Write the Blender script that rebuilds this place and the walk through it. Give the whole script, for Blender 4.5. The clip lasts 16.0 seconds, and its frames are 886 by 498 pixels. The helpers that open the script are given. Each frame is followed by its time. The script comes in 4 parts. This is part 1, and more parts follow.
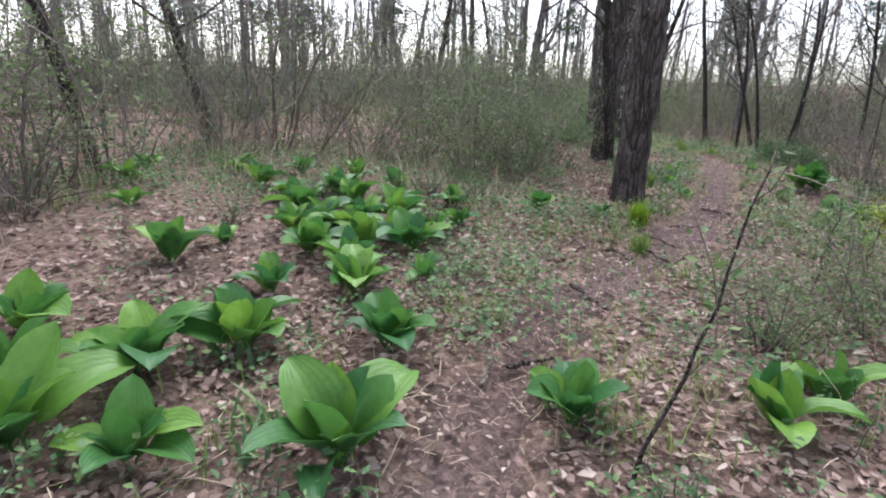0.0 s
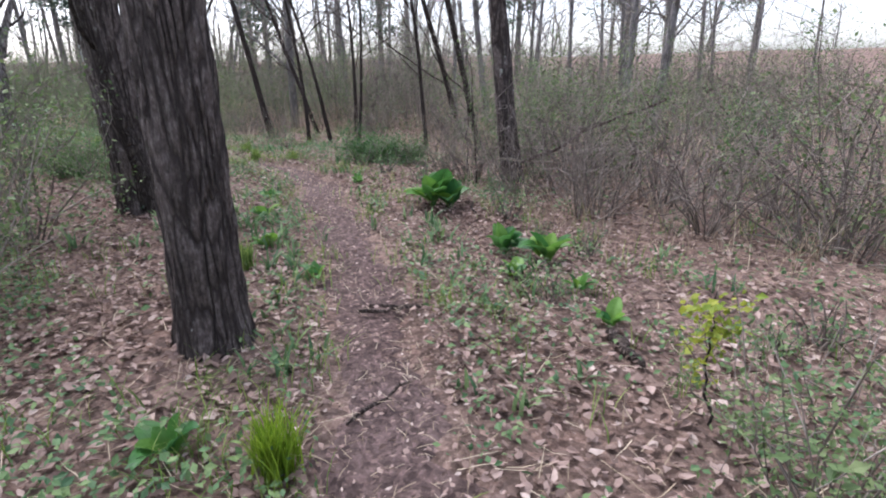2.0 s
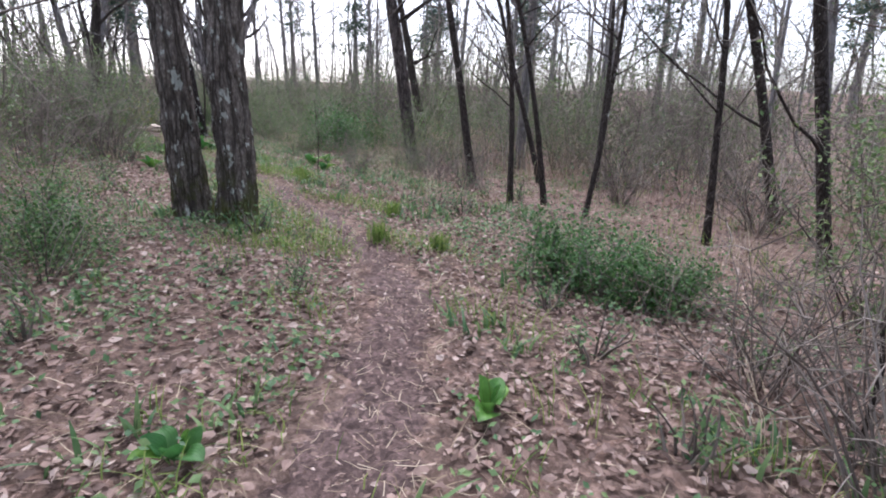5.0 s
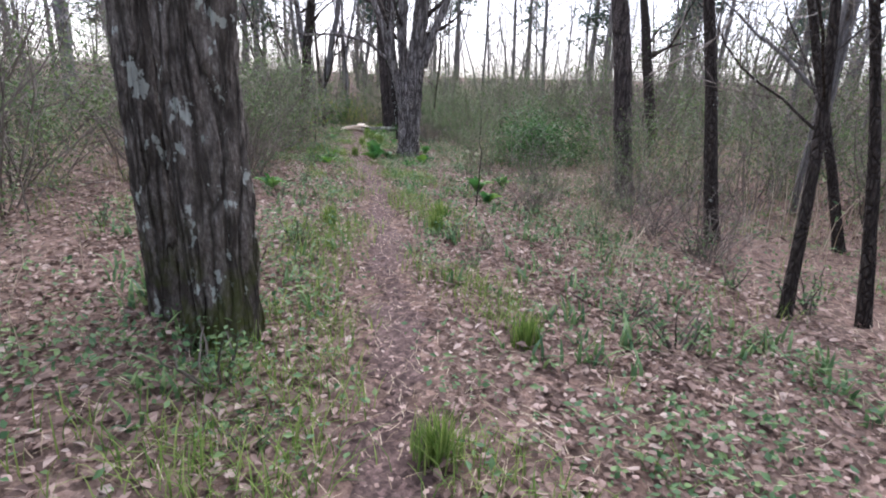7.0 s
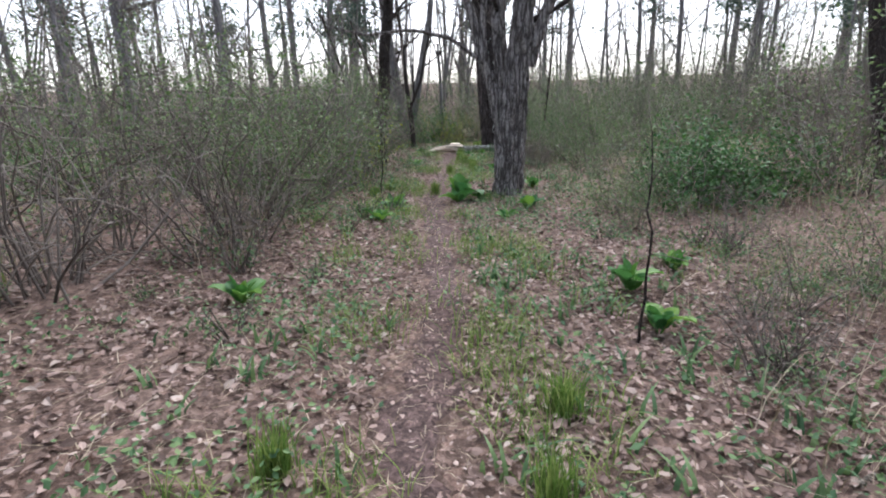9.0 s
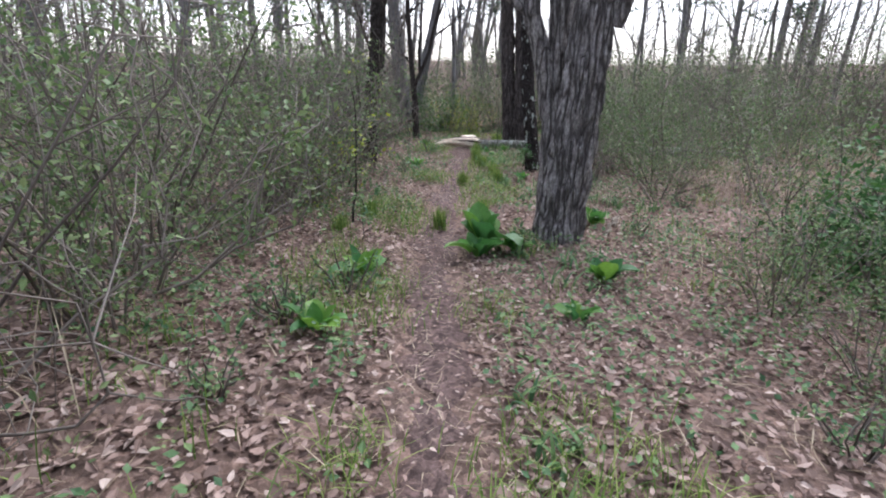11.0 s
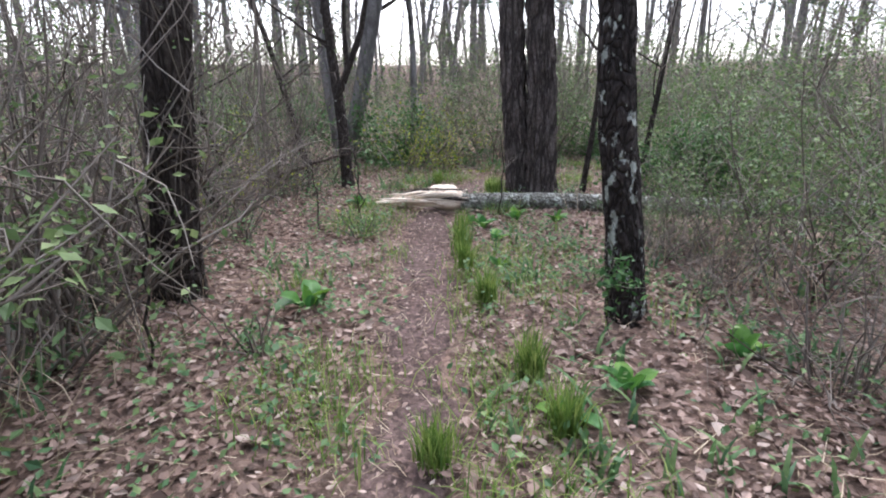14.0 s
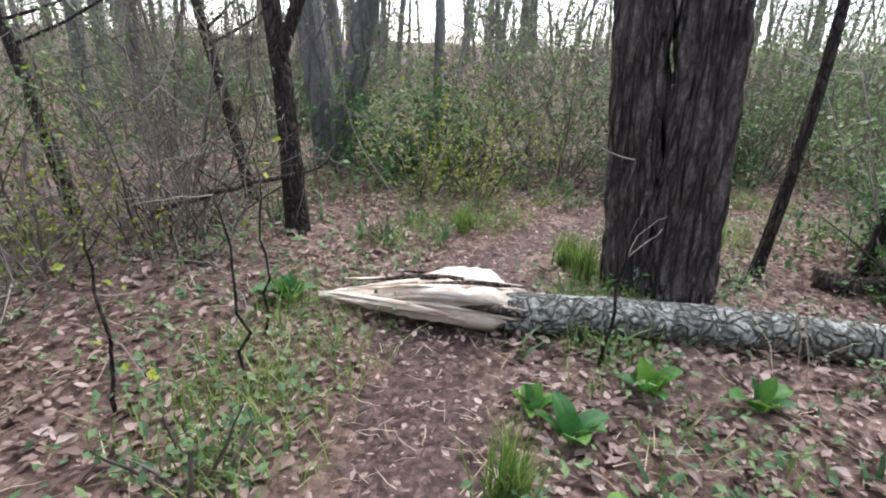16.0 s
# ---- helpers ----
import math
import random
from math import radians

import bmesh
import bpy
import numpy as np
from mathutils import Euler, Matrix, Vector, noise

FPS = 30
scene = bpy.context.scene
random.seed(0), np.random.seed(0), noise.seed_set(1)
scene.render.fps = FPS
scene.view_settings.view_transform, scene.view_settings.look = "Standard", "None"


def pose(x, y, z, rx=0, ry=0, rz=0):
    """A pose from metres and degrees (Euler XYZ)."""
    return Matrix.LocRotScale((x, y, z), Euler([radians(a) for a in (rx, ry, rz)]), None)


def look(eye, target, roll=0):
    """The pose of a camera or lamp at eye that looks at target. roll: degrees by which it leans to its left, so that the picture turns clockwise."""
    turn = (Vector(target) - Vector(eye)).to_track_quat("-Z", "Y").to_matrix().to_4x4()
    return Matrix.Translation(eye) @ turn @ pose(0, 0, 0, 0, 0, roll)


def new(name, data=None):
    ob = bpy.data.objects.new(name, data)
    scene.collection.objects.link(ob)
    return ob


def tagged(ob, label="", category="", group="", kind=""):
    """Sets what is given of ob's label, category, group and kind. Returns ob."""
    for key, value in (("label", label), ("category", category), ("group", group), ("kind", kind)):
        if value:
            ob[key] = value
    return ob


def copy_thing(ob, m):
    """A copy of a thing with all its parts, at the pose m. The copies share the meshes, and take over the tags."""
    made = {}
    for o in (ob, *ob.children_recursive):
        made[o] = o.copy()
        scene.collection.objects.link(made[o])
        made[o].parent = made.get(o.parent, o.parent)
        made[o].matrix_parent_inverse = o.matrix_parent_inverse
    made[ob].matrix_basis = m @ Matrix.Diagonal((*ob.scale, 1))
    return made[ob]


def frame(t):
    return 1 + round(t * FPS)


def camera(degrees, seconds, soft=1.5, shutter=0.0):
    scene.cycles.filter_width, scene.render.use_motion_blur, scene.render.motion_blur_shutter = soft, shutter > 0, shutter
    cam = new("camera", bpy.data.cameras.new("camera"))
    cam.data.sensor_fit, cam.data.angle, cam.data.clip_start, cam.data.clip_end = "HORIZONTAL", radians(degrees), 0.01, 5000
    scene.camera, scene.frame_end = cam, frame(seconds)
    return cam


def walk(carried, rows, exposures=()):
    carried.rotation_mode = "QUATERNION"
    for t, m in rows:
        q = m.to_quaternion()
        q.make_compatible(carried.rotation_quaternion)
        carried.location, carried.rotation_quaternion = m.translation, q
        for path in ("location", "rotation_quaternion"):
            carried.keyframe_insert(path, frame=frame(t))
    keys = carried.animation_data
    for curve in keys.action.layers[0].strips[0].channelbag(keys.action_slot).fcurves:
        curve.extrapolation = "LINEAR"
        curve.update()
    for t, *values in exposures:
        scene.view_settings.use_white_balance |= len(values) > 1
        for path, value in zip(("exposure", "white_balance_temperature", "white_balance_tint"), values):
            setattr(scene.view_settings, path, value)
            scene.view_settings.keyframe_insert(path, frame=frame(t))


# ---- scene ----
cam = camera(80.0, 16.0, 2.0)
ROWS = [
    (0.0, -5.022, -8.488, 1.15, 73.0, -2.0, 1.89),
    (0.5, -4.983, -7.499, 1.148, 72.34, 0.06, -7.91),
    (1.0, -4.741, -6.558, 1.073, 70.67, 0.2, -20.24),
    (1.5, -4.352, -5.754, 1.173, 69.98, -1.88, -33.07),
    (2.0, -3.923, -5.106, 1.314, 71.46, 0.88, -43.74),
    (2.5, -3.454, -4.515, 1.393, 70.39, 0.74, -43.42),
    (3.0, -2.959, -4.019, 1.421, 67.73, -1.2, -42.35),
    (3.5, -2.458, -3.451, 1.396, 66.27, -2.91, -36.78),
    (4.0, -2.012, -2.662, 1.318, 71.33, -3.22, -30.42),
    (4.2, -1.833, -2.347, 1.286, 73.39, -3.3, -27.86),
    (6.3, 0.014, 0.037, 1.328, 73.56, 1.15, 1.96),
    (6.5, 0.021, 0.448, 1.347, 73.44, 0.25, 3.85),
    (7.0, 0.041, 1.475, 1.395, 73.13, -2.01, 8.55),
    (7.5, -0.037, 2.421, 1.449, 74.5, -3.29, 14.43),
    (8.0, -0.19, 3.259, 1.511, 73.74, -6.2, 19.68),
    (8.5, -0.318, 4.074, 1.462, 70.18, -0.7, 18.92),
    (9.0, -0.562, 4.943, 1.442, 73.84, 1.5, 19.83),
    (9.2, -0.66, 5.29, 1.434, 75.3, 2.38, 20.19),
    (11.3, -1.947, 8.633, 1.375, 71.54, -1.68, 21.24),
    (11.5, -2.077, 9.045, 1.332, 72.5, -1.2, 22.0),
    (12.0, -2.402, 10.075, 1.227, 74.9, -0.0, 23.9),
    (12.5, -2.736, 11.026, 1.227, 75.4, 1.0, 23.6),
    (13.0, -3.081, 11.936, 1.227, 72.1, 0.1, 20.7),
    (13.5, -3.388, 12.842, 1.28, 71.8, 0.7, 18.7),
    (14.0, -3.618, 13.645, 1.262, 72.5, 0.1, 17.6),
    (14.5, -3.868, 14.45, 1.183, 71.2, -0.2, 17.7),
    (15.0, -4.092, 15.312, 1.166, 70.8, -1.9, 19.1),
    (15.5, -4.351, 16.142, 1.166, 70.4, -2.9, 20.7),
    (16.0, -4.622, 16.93, 1.113, 70.7, -2.1, 22.2),
]
walk(cam, [(t, pose(x, y, z, rx, ry, rz)) for t, x, y, z, rx, ry, rz in ROWS], [(0.0, 1.63, 6100.0, 13.0), (3.0, 1.6, 5950.0, 18.0), (7.0, 1.58, 5950.0, 18.0), (9.0, 1.45, 6000.0, 12.0), (12.0, 1.67, 5950.0, 15.0), (16.0, 1.92, 6100.0, 13.0)])

# ---- world and light ----
world = bpy.data.worlds.new("overcast_sky")
scene.world = world
world.use_nodes = True
wn = world.node_tree
sky = wn.nodes.new("ShaderNodeTexSky")
sky.sky_type = "NISHITA"
sky.sun_disc = False
sky.sun_elevation, sky.sun_rotation = radians(52), radians(-20)
sky.air_density, sky.dust_density, sky.ozone_density = 1.0, 2.5, 1.0
pale = wn.nodes.new("ShaderNodeHueSaturation")
pale.inputs["Saturation"].default_value = 0.45
wn.links.new(sky.outputs[0], pale.inputs["Color"])
wn.links.new(pale.outputs[0], wn.nodes["Background"].inputs["Color"])
wn.nodes["Background"].inputs["Strength"].default_value = 0.15

sun = new("sun", bpy.data.lights.new("sun", "SUN"))
sun.data.energy, sun.data.angle, sun.data.color = 1.0, radians(40), (1.0, 0.98, 0.96)
sun.matrix_world = look((0, 0, 40), (-10, -18, 0))
sun.location = (0, 0, 60)


# ---- materials ----
def material(name, rough=0.8, spec=0.3):
    m = bpy.data.materials.new(name)
    m.use_nodes = True
    b = m.node_tree.nodes["Principled BSDF"]
    b.inputs["Roughness"].default_value = rough
    b.inputs["Specular IOR Level"].default_value = spec
    return m, m.node_tree, b


def ramp(nt, source, stops):
    r = nt.nodes.new("ShaderNodeValToRGB")
    els = r.color_ramp.elements
    while len(els) < len(stops):
        els.new(0.5)
    for e, (p, c) in zip(els, stops):
        e.position, e.color = p, (*c, 1)
    nt.links.new(source, r.inputs[0])
    return r.outputs[0]


def mix(nt, mode, fac, a, b):
    n = nt.nodes.new("ShaderNodeMix")
    n.data_type, n.blend_type = "RGBA", mode
    for slot, v in ((0, fac), (6, a), (7, b)):
        if isinstance(v, (int, float)):
            n.inputs[slot].default_value = v
        elif isinstance(v, tuple):
            n.inputs[slot].default_value = (*v, 1)
        else:
            nt.links.new(v, n.inputs[slot])
    return n.outputs[2]


def coords(nt, scale=(1, 1, 1), kind="Object"):
    c = nt.nodes.new("ShaderNodeTexCoord")
    m = nt.nodes.new("ShaderNodeMapping")
    m.inputs["Scale"].default_value = scale
    nt.links.new(c.outputs[kind], m.inputs[0])
    return m.outputs[0]


def noise_tex(nt, vec, scale, detail=4, rough=0.6):
    n = nt.nodes.new("ShaderNodeTexNoise")
    n.inputs["Scale"].default_value, n.inputs["Detail"].default_value = scale, detail
    n.inputs["Roughness"].default_value = rough
    nt.links.new(vec, n.inputs["Vector"])
    return n.outputs["Fac"]


def bump(nt, bsdf, height, strength, distance):
    n = nt.nodes.new("ShaderNodeBump")
    n.inputs["Strength"].default_value, n.inputs["Distance"].default_value = strength, distance
    nt.links.new(height, n.inputs["Height"])
    nt.links.new(n.outputs[0], bsdf.inputs["Normal"])


def soil_material(name, dark, mid, light, bump_d=0.02, flakes=0):
    m, nt, b = material(name, 0.95, 0.15)
    v = coords(nt)
    big = noise_tex(nt, v, 0.9, 3)
    fine = noise_tex(nt, v, 26, 8, 0.75)
    a = ramp(nt, fine, [(0.30, dark), (0.5, mid), (0.70, light)])
    if flakes:
        wob = nt.nodes.new("ShaderNodeTexNoise")
        wob.inputs["Scale"].default_value = 14
        nt.links.new(v, wob.inputs["Vector"])
        vor = nt.nodes.new("ShaderNodeTexVoronoi")
        vor.inputs["Scale"].default_value = flakes
        nt.links.new(mix(nt, "ADD", 0.06, v, wob.outputs["Color"]), vor.inputs["Vector"])
        tone = ramp(nt, vor.outputs["Color"], [(0.1, (0.45, 0.43, 0.42)), (0.5, (0.95, 0.93, 0.92)), (0.9, (1.5, 1.42, 1.4))])
        a = mix(nt, "MULTIPLY", 0.85, a, tone)
    t = ramp(nt, big, [(0.35, (0.66, 0.62, 0.60)), (0.65, (1.0, 1.0, 1.0))])
    nt.links.new(mix(nt, "MULTIPLY", 0.8, a, t), b.inputs["Base Color"])
    bump(nt, b, fine, 0.9, bump_d)
    return m


def bark_material(name, dark, mid, light, ridge=9.0, stretch=0.16, lichen=0.0, moss=0.0):
    m, nt, b = material(name, 0.9, 0.2)
    v = coords(nt, (1, 1, stretch))
    wob = nt.nodes.new("ShaderNodeTexNoise")
    wob.inputs["Scale"].default_value = 6
    nt.links.new(v, wob.inputs["Vector"])
    warped = mix(nt, "ADD", 0.22, v, wob.outputs["Color"])
    vor = nt.nodes.new("ShaderNodeTexVoronoi")
    vor.feature = "DISTANCE_TO_EDGE"
    vor.inputs["Scale"].default_value = ridge
    nt.links.new(warped, vor.inputs["Vector"])
    fine = noise_tex(nt, coords(nt, (1, 1, 0.4)), 55, 6, 0.7)
    patch = noise_tex(nt, coords(nt), 3.2, 3)
    crack = ramp(nt, vor.outputs["Distance"], [(0.0, (0, 0, 0)), (0.22, (1, 1, 1))])
    col = ramp(nt, fine, [(0.3, dark), (0.52, mid), (0.72, light)])
    col = mix(nt, "MIX", ramp(nt, crack, [(0, (0.9, 0.9, 0.9)), (0.75, (0, 0, 0))]), col, dark)
    col = mix(nt, "MULTIPLY", 0.6, col, ramp(nt, patch, [(0.35, (0.6, 0.58, 0.56)), (0.65, (1, 1, 1))]))
    if lichen:
        spot = noise_tex(nt, coords(nt, (1, 1, 0.6)), 11, 5, 0.62)
        lim = 0.70 - lichen
        col = mix(nt, "MIX", ramp(nt, spot, [(lim, (0, 0, 0)), (lim + 0.03, (0.9, 0.9, 0.9))]), col, (0.46, 0.48, 0.43))
    if moss:
        sepn = nt.nodes.new("ShaderNodeSeparateXYZ")
        nt.links.new(coords(nt), sepn.inputs[0])
        low = ramp(nt, sepn.outputs[2], [(0.12, (1, 1, 1)), (0.75, (0, 0, 0))])
        spot = ramp(nt, noise_tex(nt, coords(nt), 5, 5), [(0.46, (0, 0, 0)), (0.62, (1, 1, 1))])
        col = mix(nt, "MIX", mix(nt, "MULTIPLY", 1.0, low, spot), col, (0.075, 0.085, 0.022))
    nt.links.new(col, b.inputs["Base Color"])
    h = mix(nt, "MIX", 0.3, crack, fine)
    bump(nt, b, h, 1.0, 0.035)
    return m


def leaf_material(name, stops, rough=0.55, spec=0.3, through_light=0.35, island=True, vein=0.0):
    m, nt, b = material(name, rough, spec)
    if island:
        g = nt.nodes.new("ShaderNodeNewGeometry").outputs["Random Per Island"]
    else:
        g = nt.nodes.new("ShaderNodeObjectInfo").outputs["Random"]
    col = ramp(nt, g, stops)
    blot = noise_tex(nt, coords(nt), 30 if vein else 60, 3)
    col = mix(nt, "MULTIPLY", 0.5, col, ramp(nt, blot, [(0.3, (0.65, 0.65, 0.6)), (0.7, (1.1, 1.1, 1.05))]))
    nt.links.new(col, b.inputs["Base Color"])
    if vein:
        w = nt.nodes.new("ShaderNodeTexWave")
        w.inputs["Scale"].default_value, w.inputs["Distortion"].default_value = 9, 2.5
        nt.links.new(coords(nt, (1, 1, 1), "UV"), w.inputs["Vector"])
        bump(nt, b, w.outputs["Fac"], 0.22, 0.004)
    if through_light:
        tr = nt.nodes.new("ShaderNodeBsdfTranslucent")
        nt.links.new(col, tr.inputs["Color"])
        mx = nt.nodes.new("ShaderNodeMixShader")
        mx.inputs[0].default_value = through_light
        nt.links.new(b.outputs[0], mx.inputs[1])
        nt.links.new(tr.outputs[0], mx.inputs[2])
        nt.links.new(mx.outputs[0], nt.nodes["Material Output"].inputs["Surface"])
    return m


M_LITTER = soil_material("leaf_mould", (0.085, 0.058, 0.045), (0.19, 0.135, 0.11), (0.36, 0.27, 0.225), 0.02, 22)
M_TRAIL = soil_material("trodden_soil", (0.055, 0.039, 0.036), (0.12, 0.086, 0.078), (0.235, 0.172, 0.155), 0.014, 40)
M_OAK = bark_material("furrowed_bark", (0.034, 0.027, 0.025), (0.125, 0.102, 0.093), (0.28, 0.245, 0.225), 13, 0.17, 0.02)
M_SHAG = bark_material("ridged_grey_bark", (0.045, 0.037, 0.034), (0.31, 0.28, 0.265), (0.60, 0.56, 0.53), 12, 0.16)
M_MOSSY = bark_material("mossy_bark", (0.04, 0.033, 0.027), (0.17, 0.145, 0.125), (0.36, 0.33, 0.30), 13, 0.13, 0.10, 1.0)
M_LICHEN = bark_material("lichen_spotted_bark", (0.018, 0.014, 0.013), (0.055, 0.044, 0.04), (0.13, 0.11, 0.10), 20, 0.5, 0.12)
M_SMOOTH = bark_material("thin_dark_bark", (0.03, 0.024, 0.021), (0.075, 0.06, 0.052), (0.15, 0.13, 0.115), 26, 0.35, 0.03)
# bark greys lifted to carry the distance haze in the colour
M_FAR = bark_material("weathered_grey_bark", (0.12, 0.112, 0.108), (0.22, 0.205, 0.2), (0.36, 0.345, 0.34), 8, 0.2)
M_LOG = bark_material("weathered_log_bark", (0.10, 0.095, 0.08), (0.30, 0.30, 0.26), (0.55, 0.55, 0.50), 18, 0.8, 0.14)
M_TWIG = leaf_material("bare_twig", [(0.0, (0.09, 0.072, 0.062)), (0.5, (0.18, 0.15, 0.132)), (1.0, (0.30, 0.265, 0.235))], 0.85, 0.2, 0)
M_STICK = bark_material("dead_stick", (0.05, 0.037, 0.03), (0.13, 0.10, 0.085), (0.26, 0.22, 0.19), 30, 0.3)
M_PALESTICK = bark_material("bleached_stick", (0.2, 0.17, 0.13), (0.38, 0.33, 0.27), (0.55, 0.50, 0.43), 30, 0.2)
M_DEADLEAF = leaf_material("dry_leaf", [(0.0, (0.10, 0.066, 0.055)), (0.35, (0.19, 0.13, 0.107)), (0.65, (0.30, 0.21, 0.178)), (0.9, (0.41, 0.305, 0.265)), (1.0, (0.50, 0.41, 0.36))], 0.75, 0.25, 0.15)
M_STRAW = leaf_material("dry_straw", [(0.0, (0.18, 0.13, 0.09)), (0.5, (0.38, 0.30, 0.21)), (1.0, (0.58, 0.49, 0.37))], 0.8, 0.2, 0.1)
M_CABBAGE = leaf_material("broad_green_leaf", [(0.0, (0.045, 0.15, 0.045)), (0.5, (0.085, 0.22, 0.045)), (1.0, (0.18, 0.34, 0.05))], 0.42, 0.4, 0.35, False, 1.0)
M_GRASS = leaf_material("spring_grass", [(0.0, (0.08, 0.15, 0.035)), (0.5, (0.16, 0.26, 0.05)), (1.0, (0.30, 0.36, 0.11))], 0.6, 0.25, 0.35)
M_TUFT = leaf_material("lime_grass", [(0.0, (0.12, 0.22, 0.015)), (1.0, (0.28, 0.40, 0.035))], 0.55, 0.3, 0.4)
M_HERB = leaf_material("herb_leaf", [(0.0, (0.06, 0.13, 0.06)), (0.5, (0.11, 0.20, 0.08)), (1.0, (0.21, 0.30, 0.12))], 0.55, 0.3, 0.3)
M_SHRUB = leaf_material("shrub_leaf", [(0.0, (0.07, 0.12, 0.045)), (0.5, (0.125, 0.19, 0.07)), (1.0, (0.22, 0.28, 0.12))], 0.55, 0.3, 0.35)
M_SHRUB_DEEP = leaf_material("deep_green_leaf", [(0.0, (0.03, 0.085, 0.025)), (0.6, (0.06, 0.15, 0.04)), (1.0, (0.11, 0.22, 0.06))], 0.5, 0.35, 0.35)
M_YELLOW = leaf_material("young_yellow_leaf", [(0.0, (0.18, 0.26, 0.03)), (1.0, (0.38, 0.40, 0.05))], 0.55, 0.3, 0.4)
M_BUD = leaf_material("opening_bud", [(0.0, (0.20, 0.19, 0.14)), (0.5, (0.27, 0.26, 0.18)), (1.0, (0.36, 0.34, 0.26))], 0.7, 0.2, 0.3)
M_PINE = leaf_material("pine_needles", [(0.0, (0.05, 0.09, 0.07)), (1.0, (0.12, 0.17, 0.13))], 0.7, 0.2, 0.2)


def wood_material():
    m, nt, b = material("split_pale_wood", 0.75, 0.25)
    v = coords(nt, (1.2, 14, 14))
    n = noise_tex(nt, v, 3.0, 6, 0.65)
    col = ramp(nt, n, [(0.28, (0.22, 0.12, 0.08)), (0.38, (0.58, 0.44, 0.32)), (0.54, (0.80, 0.69, 0.56))])
    nt.links.new(col, b.inputs["Base Color"])
    bump(nt, b, n, 0.8, 0.015)
    return m


M_SPLIT = wood_material()

# ---- ground shape and the trail's line ----
rng = np.random.default_rng(7)
LINE = np.array([(-5.4, -14), (-5.2, -9.5), (-4.95, -7.0), (-4.42, -5.65), (-3.8, -4.8), (-3.07, -3.95), (-2.12, -2.5), (-1.6, -1.5),
                 (-1.05, -0.3), (-0.55, 0.8), (-0.28, 1.9), (-0.32, 2.9), (-0.55, 4.0), (-0.9, 5.2), (-1.25, 6.45), (-1.9, 8.5),
                 (-2.71, 10.55), (-3.4, 12.3), (-3.97, 14.05), (-4.4, 15.75), (-4.94, 17.3), (-5.25, 18.3), (-5.5, 19.5), (-5.45, 20.5),
                 (-4.7, 21.7), (-3.7, 22.3), (-2.6, 22.6), (-1.4, 22.7), (0.0, 22.8)])


def smooth_line(p, steps):
    out = []
    for i in range(1, len(p) - 2):
        a, b, c, d = p[i - 1:i + 3]
        for u in np.linspace(0, 1, steps, endpoint=False):
            out.append(0.5 * (2 * b + (c - a) * u + (2 * a - 5 * b + 4 * c - d) * u * u + (3 * b - a - 3 * c + d) * u ** 3))
    return np.array(out)


TRAIL = smooth_line(LINE, 9)


def s01(a, b, v):
    u = np.clip((v - a) / (b - a), 0, 1)
    return u * u * (3 - 2 * u)


def lie(x, y):
    """Height of the ground."""
    x, y = np.asarray(x, float), np.asarray(y, float)
    w2 = s01(-1, 2, y) * (1 - s01(9, 13, y))
    w1 = 1 - s01(-3, 1, y)
    z = -0.1 * s01(6, 14, y) - 0.055 * np.clip(x + 0.2, -4, 4) * w2
    z = z + w1 * (0.035 * np.clip(y + 1, -9, 3) - 0.03 * np.clip(x + 2.5, -5, 5))
    far = np.hypot(x + 2, y - 6)
    z = z + 0.03 * np.sin(x * 2.1 + 0.7 * y) * np.sin(y * 1.7 - 0.5 * x) * s01(0.3, 1.2, off_trail(x, y))
    z = z + 3.0 * s01(26, 62, far)
    return z + 0.3 * np.sin(x * 0.11) * np.sin(y * 0.09 + 1) * s01(18, 40, far)


def off_trail(x, y):
    x, y = np.asarray(x, float), np.asarray(y, float)
    if x.ndim == 0:
        return np.sqrt(((TRAIL - (float(x), float(y))) ** 2).sum(1).min())
    flat = np.stack([x.ravel(), y.ravel()], 1)
    best = np.full(len(flat), 1e9)
    for q in TRAIL:
        best = np.minimum(best, (flat[:, 0] - q[0]) ** 2 + (flat[:, 1] - q[1]) ** 2)
    return np.sqrt(best).reshape(x.shape)


def half_width(y):
    return 0.25 - 0.09 * s01(0.5, 4, y) + 0.05 * s01(9, 12, y) + 0.04 * s01(16, 18, y)


# ---- mesh helpers ----
class Shape:
    def __init__(self):
        self.v, self.f, self.n = [], [], 0

    def add(self, verts, faces):
        verts = np.asarray(verts, float)
        self.v.append(verts)
        self.f.extend([tuple(i + self.n for i in f) for f in faces])
        self.n += len(verts)

    def mesh(self, name, mat, smooth=True):
        me = bpy.data.meshes.new(name)
        me.from_pydata(np.concatenate(self.v).tolist(), [], self.f)
        me.materials.append(mat)
        if smooth:
            me.polygons.foreach_set("use_smooth", np.ones(len(me.polygons), bool))
        me.update()
        return me


def part(name, shape, mat, parent=None, label="", smooth=True):
    me = shape if isinstance(shape, bpy.types.Mesh) else shape.mesh(name, mat, smooth)
    ob = new(name, me)
    if parent is not None:
        ob.parent = parent
    if name.endswith("_mass") or name == "foliage":
        tagged(ob, kind="stuff")
    return tagged(ob, label)


def empty(name, x, y, label, category, group="", z=None, rz=0.0, sc=1.0):
    ob = new(name)
    ob.empty_display_size = 0.1
    ob.location = (x, y, float(lie(x, y)) if z is None else z)
    ob.rotation_euler = (0, 0, rz)
    ob.scale = (sc, sc, sc)
    return tagged(ob, label, category, group)


